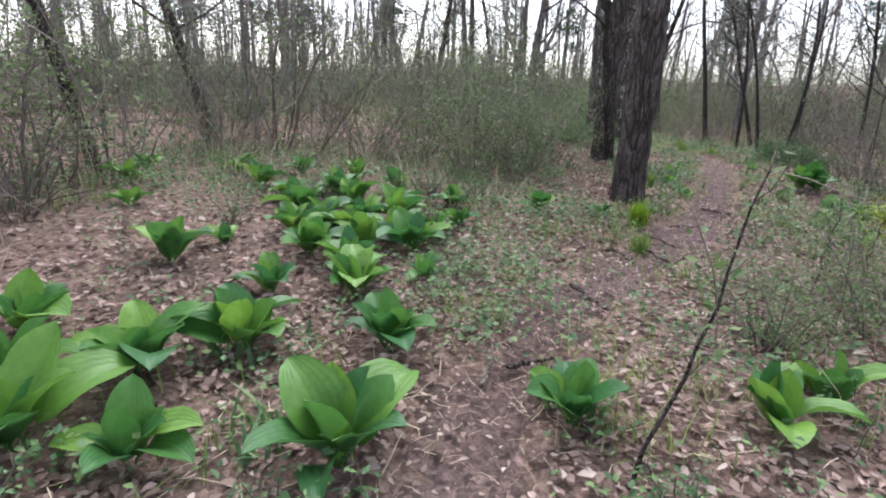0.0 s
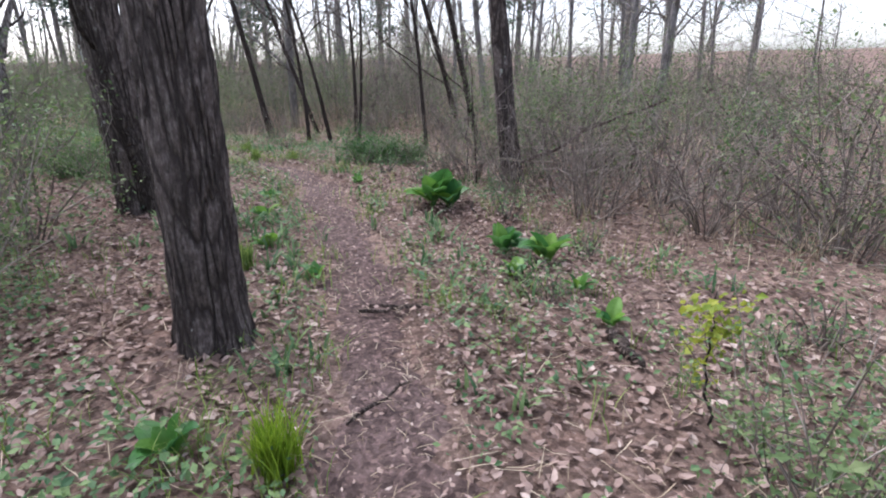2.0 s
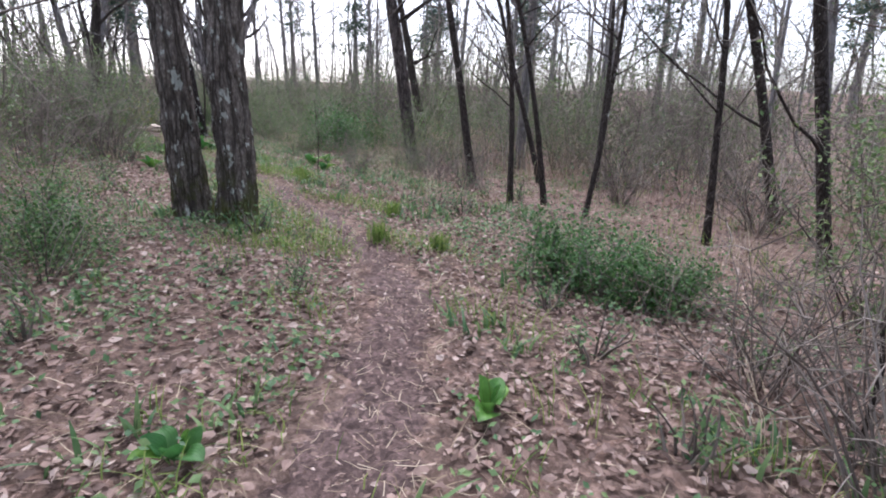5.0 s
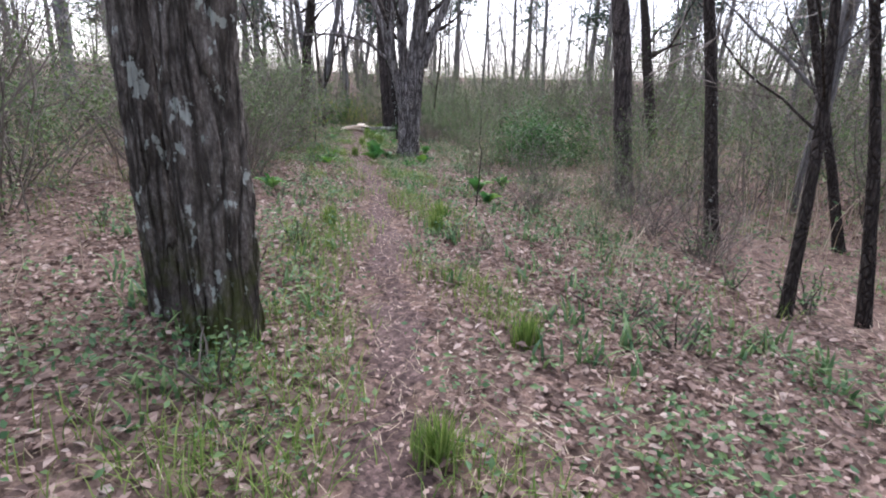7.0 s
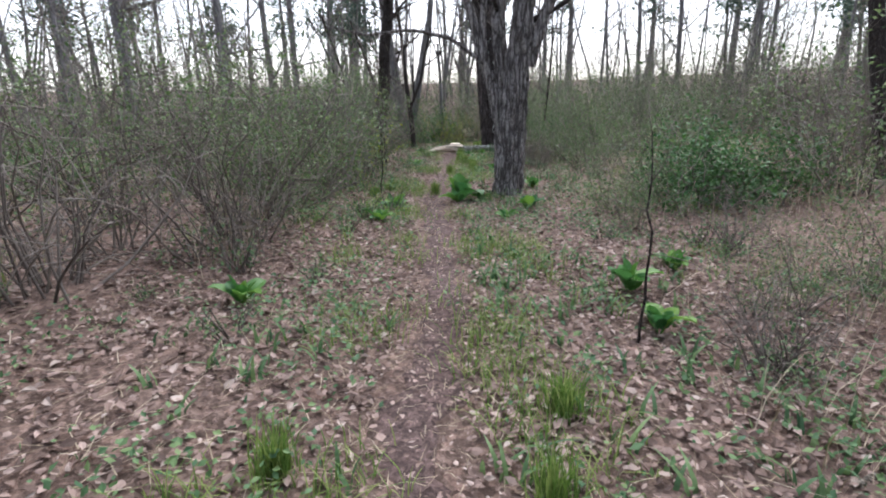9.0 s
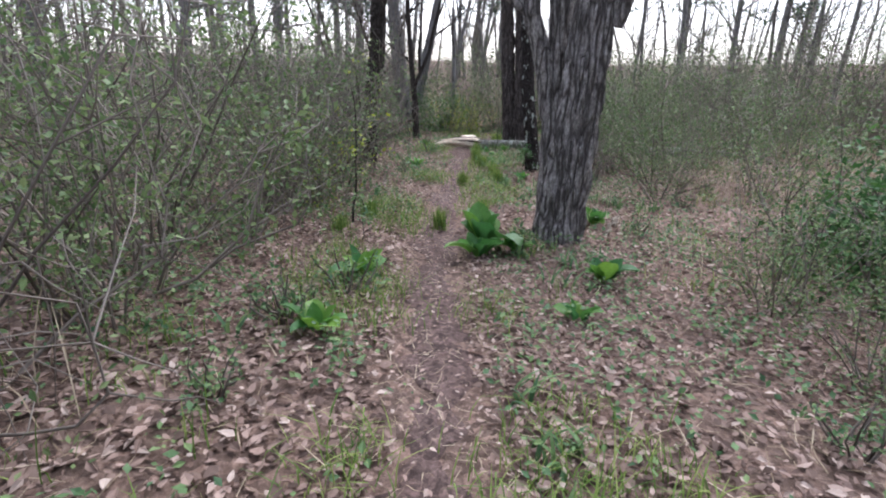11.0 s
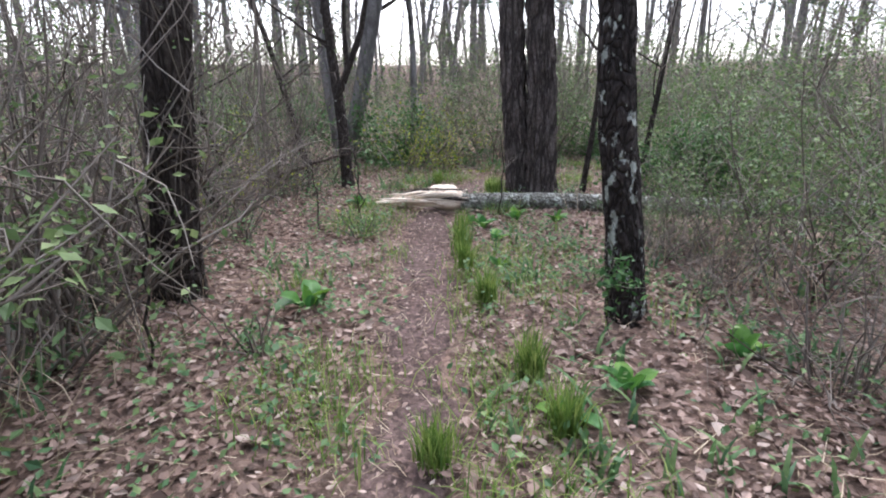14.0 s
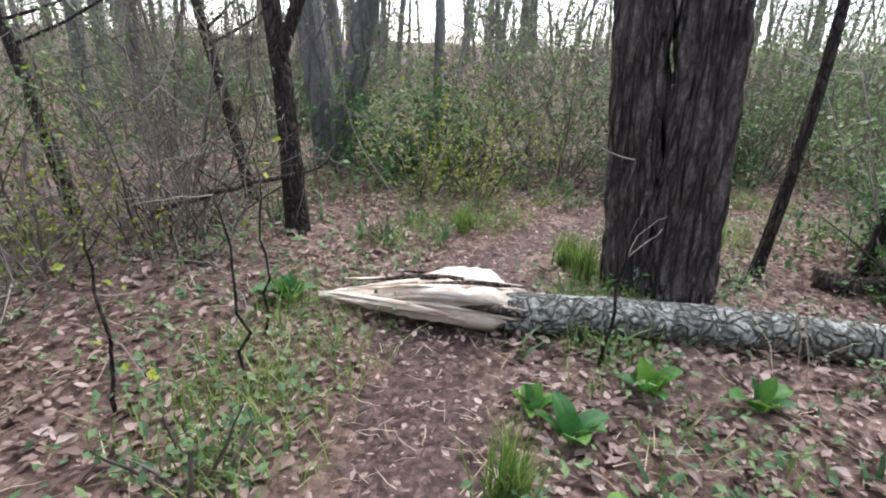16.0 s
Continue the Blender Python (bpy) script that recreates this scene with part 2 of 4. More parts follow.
def tube(shape, pts, radii, sides=6, cap=True):
    pts, radii = np.asarray(pts, float), np.asarray(radii, float)
    d = np.gradient(pts, axis=0)
    d /= np.linalg.norm(d, axis=1)[:, None] + 1e-9
    ref = np.array([1.0, 0, 0]) if abs(d[0][0]) < 0.8 else np.array([0, 1.0, 0])
    a = np.linspace(0, 2 * np.pi, sides, endpoint=False)
    rings = []
    for p, t, r in zip(pts, d, radii):
        u = np.cross(t, ref)
        u /= np.linalg.norm(u) + 1e-9
        w = np.cross(t, u)
        rings.append(p + r * (np.cos(a)[:, None] * u + np.sin(a)[:, None] * w))
    faces = [(i * sides + j, i * sides + (j + 1) % sides, (i + 1) * sides + (j + 1) % sides, (i + 1) * sides + j)
             for i in range(len(pts) - 1) for j in range(sides)]
    if cap and sides > 2:
        faces += [tuple(range(sides))[::-1], tuple(range((len(pts) - 1) * sides, len(pts) * sides))]
    shape.add(np.concatenate(rings), faces)


def wander(start, way, length, n, wob, r, rise=0.0):
    """A crooked line of n points from start."""
    p, d = np.array(start, float), np.array(way, float)
    d /= np.linalg.norm(d)
    out = [p.copy()]
    for _ in range(n - 1):
        d = d + r.normal(0, wob, 3) + (0, 0, rise)
        d /= np.linalg.norm(d)
        p = p + d * length / (n - 1)
        out.append(p.copy())
    return np.array(out)


def bark_trunk(pts, radii, sides, rings, ridges, depth, seed, flare=0.35, knots=0):
    """A trunk with real furrows, a flared foot and uneven girth."""
    r = np.random.default_rng(seed)
    pts, radii = np.asarray(pts, float), np.asarray(radii, float)
    u = np.linspace(0, len(pts) - 1, rings)
    k = np.arange(len(pts))
    line = np.stack([np.interp(u, k, pts[:, i]) for i in range(3)], 1)
    for _ in range(6):
        line[1:-1] = (line[:-2] + 2 * line[1:-1] + line[2:]) / 4
    rad = np.interp(u, k, radii)
    th = np.linspace(0, 2 * np.pi, sides, endpoint=False)[None, :]
    run = np.concatenate([[0], np.cumsum(np.linalg.norm(np.diff(line, axis=0), axis=1))])[:, None]
    ph = r.uniform(0, 6.3, 12)
    twist = 0.5 * np.sin(run * 2.3 + ph[0]) + 0.35 * np.sin(run * 5.1 + 2 * th + ph[1]) + 0.25 * np.sin(run * 11 + 3 * th + ph[2])
    rid = np.abs(np.sin(ridges * th / 2 + 1.6 * twist + ph[3])) ** 0.6
    rid = rid * (0.65 + 0.35 * np.sin(run * 17 + 5 * th + 3 * np.sin(3 * th + ph[4])))
    rid += 0.35 * np.abs(np.sin(ridges * 1.37 * th + 2.2 * twist + ph[5]))
    lump = 0.05 * np.sin(2 * th + run * 1.3 + ph[6]) + 0.04 * np.sin(3 * th - run * 0.9 + ph[7])
    foot = flare * np.exp(-run / 0.22) * (0.6 + 0.5 * np.maximum(0, np.sin(3 * th + ph[8])) + 0.35 * np.maximum(0, np.sin(5 * th + ph[9])))
    rr = rad[:, None] * (1 + lump + foot) + depth * (rid - 0.7)
    for _ in range(knots):
        a0, z0 = r.uniform(0, 6.3), r.uniform(0.4, run.max() * 0.6)
        da = np.angle(np.exp(1j * (th - a0)))
        rr = rr + 0.05 * np.exp(-(da * 2.6) ** 2 - ((run - z0) / 0.09) ** 2)
    d = np.gradient(line, axis=0)
    d /= np.linalg.norm(d, axis=1)[:, None]
    ref = np.array([0, 1.0, 0])
    ux = np.cross(ref, d)
    ux /= np.linalg.norm(ux, axis=1)[:, None]
    uy = np.cross(d, ux)
    v = line[:, None, :] + rr[:, :, None] * (np.cos(th)[:, :, None] * ux[:, None, :] + np.sin(th)[:, :, None] * uy[:, None, :])
    s = Shape()
    f = [(i * sides + j, i * sides + (j + 1) % sides, (i + 1) * sides + (j + 1) % sides, (i + 1) * sides + j)
         for i in range(rings - 1) for j in range(sides)]
    s.add(v.reshape(-1, 3), f)
    return s


def branch(shape, start, way, length, r0, depth, r, sides=5, wob=0.16, rise=0.03, kids=4):
    n = max(4, int(length * 3.5)) if depth else 4
    n = min(n, 9)
    pts = wander(start, way, length, n, wob, r, rise)
    tube(shape, pts, np.linspace(r0, r0 * 0.3, n), sides if r0 > 0.008 else 3, False)
    if depth:
        for _ in range(kids):
            i = r.integers(max(1, n // 3), n)
            d = (pts[i] - pts[i - 1]) / np.linalg.norm(pts[i] - pts[i - 1]) + r.normal(0, 0.55, 3)
            branch(shape, pts[i], d, length * r.uniform(0.35, 0.65), max(r0 * 0.42, 0.003), depth - 1, r, 4, wob, rise, kids)


def leaves(shape, centers, size, r, flat=0.6, aspect=0.5):
    """Small folded leaves, each an island of two quads."""
    n = len(centers)
    a = r.uniform(0, 2 * np.pi, n)
    tilt = r.normal(0, flat, n)
    ax = np.stack([np.cos(a) * np.cos(tilt), np.sin(a) * np.cos(tilt), np.sin(tilt)], 1)
    up = np.stack([r.normal(0, flat, n), r.normal(0, flat, n), np.ones(n)], 1)
    side = np.cross(ax, up)
    side /= np.linalg.norm(side, axis=1)[:, None]
    nor = np.cross(side, ax)
    sz = size * r.uniform(0.6, 1.35, n)[:, None]
    c = np.asarray(centers)
    curl = r.uniform(-0.1, 0.3, n)[:, None]
    v = np.stack([c - ax * sz * 0.5, c + side * sz * aspect * 0.5 + nor * sz * curl * 0.6, c + ax * sz * 0.5 + nor * sz * curl * 0.2,
                  c - side * sz * aspect * 0.5 + nor * sz * curl * 0.6], 1)
    b = np.arange(n) * 4
    shape.add(v.reshape(-1, 3), np.stack([np.stack([b, b + 1, b + 2], 1), np.stack([b, b + 2, b + 3], 1)], 1).reshape(-1, 3).tolist())


# ---- ground ----
def graded(lo, hi, step, reach):
    core = np.arange(lo, hi + step, step)
    out, d = [], step
    while (not out) or out[-1] < reach:
        d *= 1.35
        out.append((out[-1] if out else 0) + d)
    out = np.array(out)
    return np.concatenate([lo - out[::-1], core, core[-1] + out])


gx, gy = graded(-10, 6, 0.11, 600), graded(-11, 25, 0.11, 600)
X, Y = np.meshgrid(gx, gy)
Z = lie(X, Y)
off = off_trail(X, Y)
Z = Z + 0.012 * rng.normal(size=Z.shape) * s01(0.2, 0.5, off) * (off < 12) - 0.03 * (1 - s01(0.1, 0.45, off))
nx, ny = len(gx), len(gy)
idx = np.arange(nx * ny).reshape(ny, nx)
g = Shape()
g.add(np.stack([X, Y, Z], -1).reshape(-1, 3), np.stack([idx[:-1, :-1], idx[:-1, 1:], idx[1:, 1:], idx[1:, :-1]], -1).reshape(-1, 4).tolist())
tagged(part("ground", g, M_LITTER), "brown leaf-covered woodland floor", "ground", kind="structure")

p = Shape()
d = np.gradient(TRAIL, axis=0)
d /= np.linalg.norm(d, axis=1)[:, None]
fine_line = np.stack([np.interp(np.linspace(0, len(TRAIL) - 1, 700), np.arange(len(TRAIL)), TRAIL[:, i]) for i in (0, 1)], 1)
fd = np.gradient(fine_line, axis=0)
fd /= np.linalg.norm(fd, axis=1)[:, None]
nrm = np.stack([fd[:, 1], -fd[:, 0]], 1)
cols = np.linspace(-1, 1, 11)
run = np.arange(700)
rag = 0.06 * np.sin(run * 0.19) + 0.05 * np.sin(run * 0.47 + 2) + 0.04 * rng.normal(size=700)
rag2 = 0.06 * np.sin(run * 0.23 + 1) + 0.05 * np.sin(run * 0.41) + 0.04 * rng.normal(size=700)
w = half_width(fine_line[:, 1])
offs = np.where(cols[None, :] > 0, cols[None, :] * (w + rag)[:, None], cols[None, :] * (w + rag2)[:, None])
px = fine_line[:, None, 0] + nrm[:, None, 0] * offs
py = fine_line[:, None, 1] + nrm[:, None, 1] * offs
pz = lie(px, py) - 0.03 * (1 - s01(0.1, 0.45, np.abs(offs))) + 0.014 - 0.03 * (np.abs(cols) ** 6)[None, :] + 0.005 * rng.normal(size=px.shape)
ti = np.arange(700 * 11).reshape(700, 11)
p.add(np.stack([px, py, pz], -1).reshape(-1, 3), np.stack([ti[:-1, :-1], ti[:-1, 1:], ti[1:, 1:], ti[1:, :-1]], -1).reshape(-1, 4).tolist())
tagged(part("path", p, M_TRAIL), "narrow trodden dirt footpath through leaf litter", "path", kind="structure")


# ---- scattered ground cover ----
def scatter(n, lo, hi, x0=-9, x1=6, y0=-9, y1=26):
    """Points by distance from the trail."""
    out = []
    while sum(len(o) for o in out) < n:
        x, y = rng.uniform(x0, x1, n), rng.uniform(y0, y1, n)
        o = off_trail(x, y)
        k = (o > lo) & (o < hi)
        out.append(np.stack([x[k], y[k]], 1))
    return np.concatenate(out)[:n]


def patchy(pts, scale, level, seed):
    ph = np.random.default_rng(seed).uniform(0, 6.3, 6)
    x, y = pts[:, 0] * scale, pts[:, 1] * scale
    f = np.sin(x * 1.3 + ph[0] + 1.2 * np.sin(y * 0.9 + ph[1])) + np.sin(y * 1.7 + ph[2] + 1.4 * np.sin(x * 1.1 + ph[3])) + 0.7 * np.sin(3.1 * x + 2.3 * y + ph[4])
    return pts[f > level]


def on_ground(pts, lift):
    return np.column_stack([pts, lie(pts[:, 0], pts[:, 1]) + lift])


def litter(name, pts, size, label):
    n = len(pts)
    c = on_ground(pts, 0.012 + rng.uniform(0, 0.03, n))
    a = rng.uniform(0, 2 * np.pi, n)
    ax = np.stack([np.cos(a), np.sin(a), rng.normal(0, 0.22, n)], 1)
    up = np.stack([rng.normal(0, 0.35, n), rng.normal(0, 0.35, n), np.ones(n)], 1)
    sd = np.cross(ax, up)
    sd /= np.linalg.norm(sd, axis=1)[:, None]
    nr = np.cross(sd, ax)
    s = (size * rng.uniform(0.35, 1.5, n))[:, None]
    wd = s * rng.uniform(0.2, 0.36, n)[:, None]
    cu = s * rng.uniform(-0.12, 0.3, n)[:, None]
    v = np.stack([c - ax * s * 0.5, c - ax * s * 0.12 + sd * wd * 0.75 + nr * cu, c + ax * s * 0.22 + sd * wd + nr * cu * 0.8, c + ax * s * 0.52 + nr * cu * 0.3,
                  c + ax * s * 0.18 - sd * wd + nr * cu, c - ax * s * 0.18 - sd * wd * 0.7 + nr * cu * 0.7], 1)
    b = np.arange(n)[:, None] * 6
    s_ = Shape()
    s_.add(v.reshape(-1, 3), np.stack([b + [0, 1, 2], b + [0, 2, 3], b + [0, 3, 4], b + [0, 4, 5]], 1).reshape(-1, 3).tolist())
    return tagged(part(name, s_, M_DEADLEAF, smooth=False), label, "dead leaves", kind="stuff")


def beside_path(pts, extra):
    return pts[off_trail(pts[:, 0], pts[:, 1]) > half_width(pts[:, 1]) + extra + rng.normal(0, 0.05, len(pts))]


litter("leaf_litter", beside_path(np.concatenate([scatter(80000, 0.15, 2.4), patchy(scatter(56000, 0.15, 3.6), 1.1, -0.2, 3)]), 0.03), 0.043, "dry curled tan and brown fallen leaves")
litter("under_litter", beside_path(scatter(50000, 0.2, 3.0), 0.06), 0.05, "flattened broad brown oak leaves on the ground")
litter("far_leaf_litter", scatter(40000, 2.6, 8.0, -12, 8, -10, 29), 0.06, "dry brown fallen leaves under shrubs")
litter("path_leaf_fragments", scatter(14000, 0.0, 0.42), 0.026, "small crushed leaf fragments on the path")


def strands(name, pts, length, width, lean, mat, label, category, clump=1, spread=0.03, flat=False):
    """Blades or straws, each a bent strip of three quads."""
    pts = np.repeat(pts, clump, 0) + rng.normal(0, spread, (len(pts) * clump, 2))
    n = len(pts)
    base = on_ground(pts, 0.0 if not flat else 0.02)
    a = rng.uniform(0, 2 * np.pi, n)
    out = np.stack([np.cos(a), np.sin(a), np.zeros(n)], 1)
    sd = np.stack([-np.sin(a), np.cos(a), np.zeros(n)], 1)
    L = (length * rng.uniform(0.5, 1.3, n))[:, None]
    ln = (lean * rng.uniform(0.3, 1.5, n))[:, None]
    vs = []
    for u, ww in ((0, 1.0), (0.4, 0.9), (0.75, 0.6), (1.0, 0.08)):
        if flat:
            c = base + out * L * (u - 0.5) + np.array([0, 0, 1]) * (0.04 * rng.uniform(0, 1, n)[:, None] * u)
        else:
            c = base + out * L * ln * u * u + np.array([0, 0, 1]) * L * (u - 0.35 * ln * u * u)
        vs += [c - sd * width * ww * 0.5, c + sd * width * ww * 0.5]
    v = np.stack(vs, 1)
    b = np.arange(n)[:, None] * 8
    s_ = Shape()
    s_.add(v.reshape(-1, 3), np.stack([b + [0, 1, 3, 2], b + [2, 3, 5, 4], b + [4, 5, 7, 6]], 1).reshape(-1, 4).tolist())
    return tagged(part(name, s_, mat), label, category, kind="stuff")


strands("straw_litter", scatter(26000, 0.25, 5.0), 0.19, 0.0045, 0.3, M_STRAW, "dry straw stalks and needles lying on leaves", "straw", flat=True)
strands("path_straw", scatter(3500, 0.0, 0.3), 0.09, 0.0035, 0.3, M_STRAW, "short pale straw bits lying on the path", "straw", flat=True)
side = beside_path(scatter(4200, 0.18, 0.9), 0.0)
side = side[(side[:, 1] > 2) | (rng.uniform(size=len(side)) < 0.35)]
strands("path_edge_grass", patchy(side, 1.9, 0.0, 5), 0.15, 0.006, 0.8, M_GRASS, "fresh green grass along the path edge", "grass", 11, 0.09)
strands("sparse_grass", patchy(scatter(2600, 0.6, 6.0), 1.2, 0.5, 8), 0.2, 0.006, 0.6, M_GRASS, "sparse green grass among dead leaves", "grass", 8, 0.06)
strands("dry_grass", patchy(scatter(2600, 1.4, 7.0), 0.8, 0.3, 11), 0.45, 0.005, 0.7, M_STRAW, "dry tan grass stalks under shrubs", "dry grass", 7, 0.12)
hp = np.concatenate([patchy(scatter(8000, 0.35, 6.5), 1.0, 0.15, 15), patchy(scatter(6000, 0.3, 2.5), 1.6, 0.35, 21), rng.uniform((-9.5, -3.6), (-3.6, 0.5), (1500, 2)), rng.uniform((-3.9, -7.4), (-1.2, -4.6), (260, 2)), rng.uniform((-5.2, -6.2), (-4.2, -3.2), (200, 2)), beside_path(rng.uniform((-2.6, 2.0), (1.6, 10.5), (380, 2)), 0.0), beside_path(rng.uniform((-6.4, 14.5), (-2.4, 20.5), (280, 2)), 0.0)])
hc = np.repeat(hp, 9, 0) + rng.normal(0, 0.07, (len(hp) * 9, 2))
hs = Shape()
leaves(hs, on_ground(hc, rng.uniform(0.02, 0.16, len(hc))), 0.038, rng, 0.45, 0.6)
tagged(part("low_herbs", hs, M_HERB, smooth=False), "low green herb leaves among leaf litter", "herbs", kind="stuff")


lily = beside_path(np.concatenate([patchy(scatter(2600, 0.3, 2.6), 1.4, 1.1, 31), rng.uniform((-2.9, -3.2), (-0.6, 0.6), (110, 2)), rng.uniform((-1.6, 4.0), (1.4, 9.5), (110, 2)), rng.uniform((-4.6, 15.0), (-2.4, 18.8), (60, 2))]), 0.02)
strands("broad_blade_herbs", lily, 0.15, 0.022, 0.75, M_HERB, "upright broad-bladed green spring herbs", "herbs", 5, 0.035)
big_herb = beside_path(patchy(scatter(1500, 0.35, 3.0), 1.3, 1.0, 37), 0.03)
bh = np.repeat(big_herb, 5, 0) + rng.normal(0, 0.06, (len(big_herb) * 5, 2))
bs = Shape()
leaves(bs, on_ground(bh, rng.uniform(0.04, 0.2, len(bh))), 0.05, rng, 0.4, 0.62)
tagged(part("rounded_herbs", bs, M_HERB, smooth=False), "rounded light green herb leaves beside the path", "herbs", kind="stuff")


# ---- broad-leaved plants ----
def cabbage_leaf(length, width, bend, seed):
    r = np.random.default_rng(seed)
    nu, nv = 11, 7
    u = np.linspace(0, 1, nu)
    stem = 0.22
    prof = np.where(u < stem, 0.035, 0.035 + np.sin(np.clip((u - stem) / (1 - stem), 0, 1) ** 0.8 * np.pi) ** 0.75 * 0.5)
    prof[-1] = 0.01
    ang = np.linspace(radians(82), radians(82) - bend, nu)
    dx, dz = np.cos(ang) * length / (nu - 1), np.sin(ang) * length / (nu - 1)
    cx, cz = np.concatenate([[0], np.cumsum(dx)[:-1]]), np.concatenate([[0], np.cumsum(dz)[:-1]])
    v = []
    for i in range(nu):
        for t in np.linspace(-1, 1, nv):
            fold = abs(t) * prof[i] * width * 0.45
            rip = 0.035 * width * np.sin(u[i] * 15 + (2 if t > 0 else 0)) * t * t
            na = ang[i] + np.pi / 2
            v.append((cx[i] + np.cos(na) * (fold + rip), t * prof[i] * width, cz[i] + np.sin(na) * (fold + rip)))
    f = [(i * nv + j, i * nv + j + 1, (i + 1) * nv + j + 1, (i + 1) * nv + j) for i in range(nu - 1) for j in range(nv - 1)]
    s = Shape()
    s.add(v, f)
    me = s.mesh("leaf", M_CABBAGE)
    uv = me.uv_layers.new(name="UVMap")
    co = [(k % nv / (nv - 1) * 0.3, k // nv / (nv - 1)) for k in range(len(v))]
    for lp in me.loops:
        uv.data[lp.index].uv = co[lp.vertex_index]
    return me


LEAVES = [cabbage_leaf(0.44, 0.205, radians(b), i) for i, b in enumerate((10, 26, 45, 70, 95))]
CAB_LABEL = "green skunk cabbage with broad upright leaves in leaf litter"


def skunk_cabbage(x, y, size, n=8, label=CAB_LABEL):
    e = empty("skunk_cabbage", x, y, label, "plant", "skunk cabbages", rz=rng.uniform(0, 6.3))
    e.location.z -= 0.01
    n += 3
    size *= 0.86
    for i in range(n):
        ring = i / max(1, n - 1)
        ob = part("leaf", LEAVES[min(4, int(ring * 4 + rng.uniform(0, 1.2)))], None, e)
        k = size / 0.55 * rng.uniform(0.75, 1.15) * (0.85 + 0.25 * ring)
        ob.scale = (k, k * rng.uniform(0.85, 1.2), k)
        a = i * 2.4 + rng.normal(0, 0.3)
        ob.rotation_euler = (rng.normal(0, 0.16), 0.02 + 0.2 * ring + rng.normal(0, 0.12), a)
        ob.location = (0.02 * np.cos(a), 0.02 * np.sin(a), 0)
    return e


for x, y, sz, n in ((-5.39, -6.95, 0.55, 9), (-4.52, -6.63, 0.46, 7), (-3.66, -6.56, 0.46, 7), (-3.3, -6.35, 0.42, 6), (-6.03, -6.2, 0.52, 9), (-5.32, -6.15, 0.46, 8),
                    (-5.61, -5.52, 0.5, 8), (-6.05, -4.95, 0.52, 8), (-6.85, -5.29, 0.5, 6), (-5.34, -4.61, 0.5, 8), (-6.38, -3.9, 0.5, 7),
                    (-6.66, -4.9, 0.28, 4), (-7.13, -2.95, 0.5, 7), (-6.23, -3.19, 0.5, 8), (-6.36, -6.45, 0.5, 8), (-6.5, -7.0, 0.62, 9),
                    (-5.72, -4.69, 0.5, 8), (-5.85, -4.1, 0.5, 8), (-5.55, -3.8, 0.5, 8), (-6.0, -3.55, 0.5, 7), (-5.75, -5.1, 0.45, 7), (-6.3, -4.5, 0.46, 7),
                    (-7.6, -2.3, 0.4, 6), (-6.9, -2.2, 0.42, 6), (-6.2, -2.4, 0.42, 7), (-5.7, -2.7, 0.4, 6), (-8.4, -3.2, 0.42, 6), (-8.8, -2.2, 0.4, 6),
                    (-7.9, -4.0, 0.32, 5), (-6.1, -5.6, 0.4, 7), (-5.5, -4.3, 0.45, 7), (-5.9, -4.4, 0.45, 7), (-6.15, -4.15, 0.45, 7), (-5.2, -4.2, 0.4, 6), (-5.6, -3.4, 0.45, 6), (-6.6, -3.5, 0.42, 6), (-5.05, -3.3, 0.4, 6), (-7.0, -6.3, 0.5, 7), (-6.1, -7.0, 0.4, 6), (-6.75, -6.75, 0.55, 8), (-5.2, -5.2, 0.3, 5), (-5.0, -3.9, 0.35, 6),
                    (-4.21, -3.25, 0.42, 6), (-3.55, -3.2, 0.26, 5),
                    (-0.78, -2.5, 0.4, 8), (-0.66, -2.85, 0.42, 8), (-0.3, -1.14, 0.62, 9), (-0.2, -1.3, 0.5, 6), (-1.15, -2.9, 0.22, 4), (-1.0, -3.35, 0.24, 4), (-1.3, -3.75, 0.25, 4), (-1.8, -0.4, 0.26, 5), (-2.15, -1.15, 0.22, 4),
                    (-1.4, 0.3, 0.24, 4), (-0.2, 0.35, 0.28, 5), (-2.2, -2.0, 0.2, 4),
                    (-0.55, 8.9, 0.42, 7), (-0.35, 8.3, 0.35, 5), (-0.2, 9.6, 0.36, 6), (-3.0, 7.6, 0.35, 6), 
                    (-3.0, 12.45, 0.62, 6), (-2.96, 12.1, 0.4, 6), (-3.52, 11.15, 0.38, 6), (-1.91, 12.0, 0.36, 5), (-2.15, 13.6, 0.38, 6), (-3.25, 10.2, 0.34, 5), (-2.0, 11.1, 0.28, 4), (-2.72, 12.45, 0.3, 6),
                    (-4.6, 13.2, 0.22, 4), (-5.35, 16.3, 0.3, 4), (-3.7, 15.6, 0.24, 4), (-3.45, 15.9, 0.26, 4), (-2.9, 16.4, 0.26, 4), (-4.35, 17.4, 0.2, 4),
                    (-6.3, 19.0, 0.26, 6), (-4.75, 18.5, 0.22, 5), (-4.5, 18.9, 0.25, 5), (-4.1, 19.0, 0.22, 4), (-4.55, 18.1, 0.2, 4), (-4.9, 18.6, 0.2, 5)):
    skunk_cabbage(x, y, sz, n)


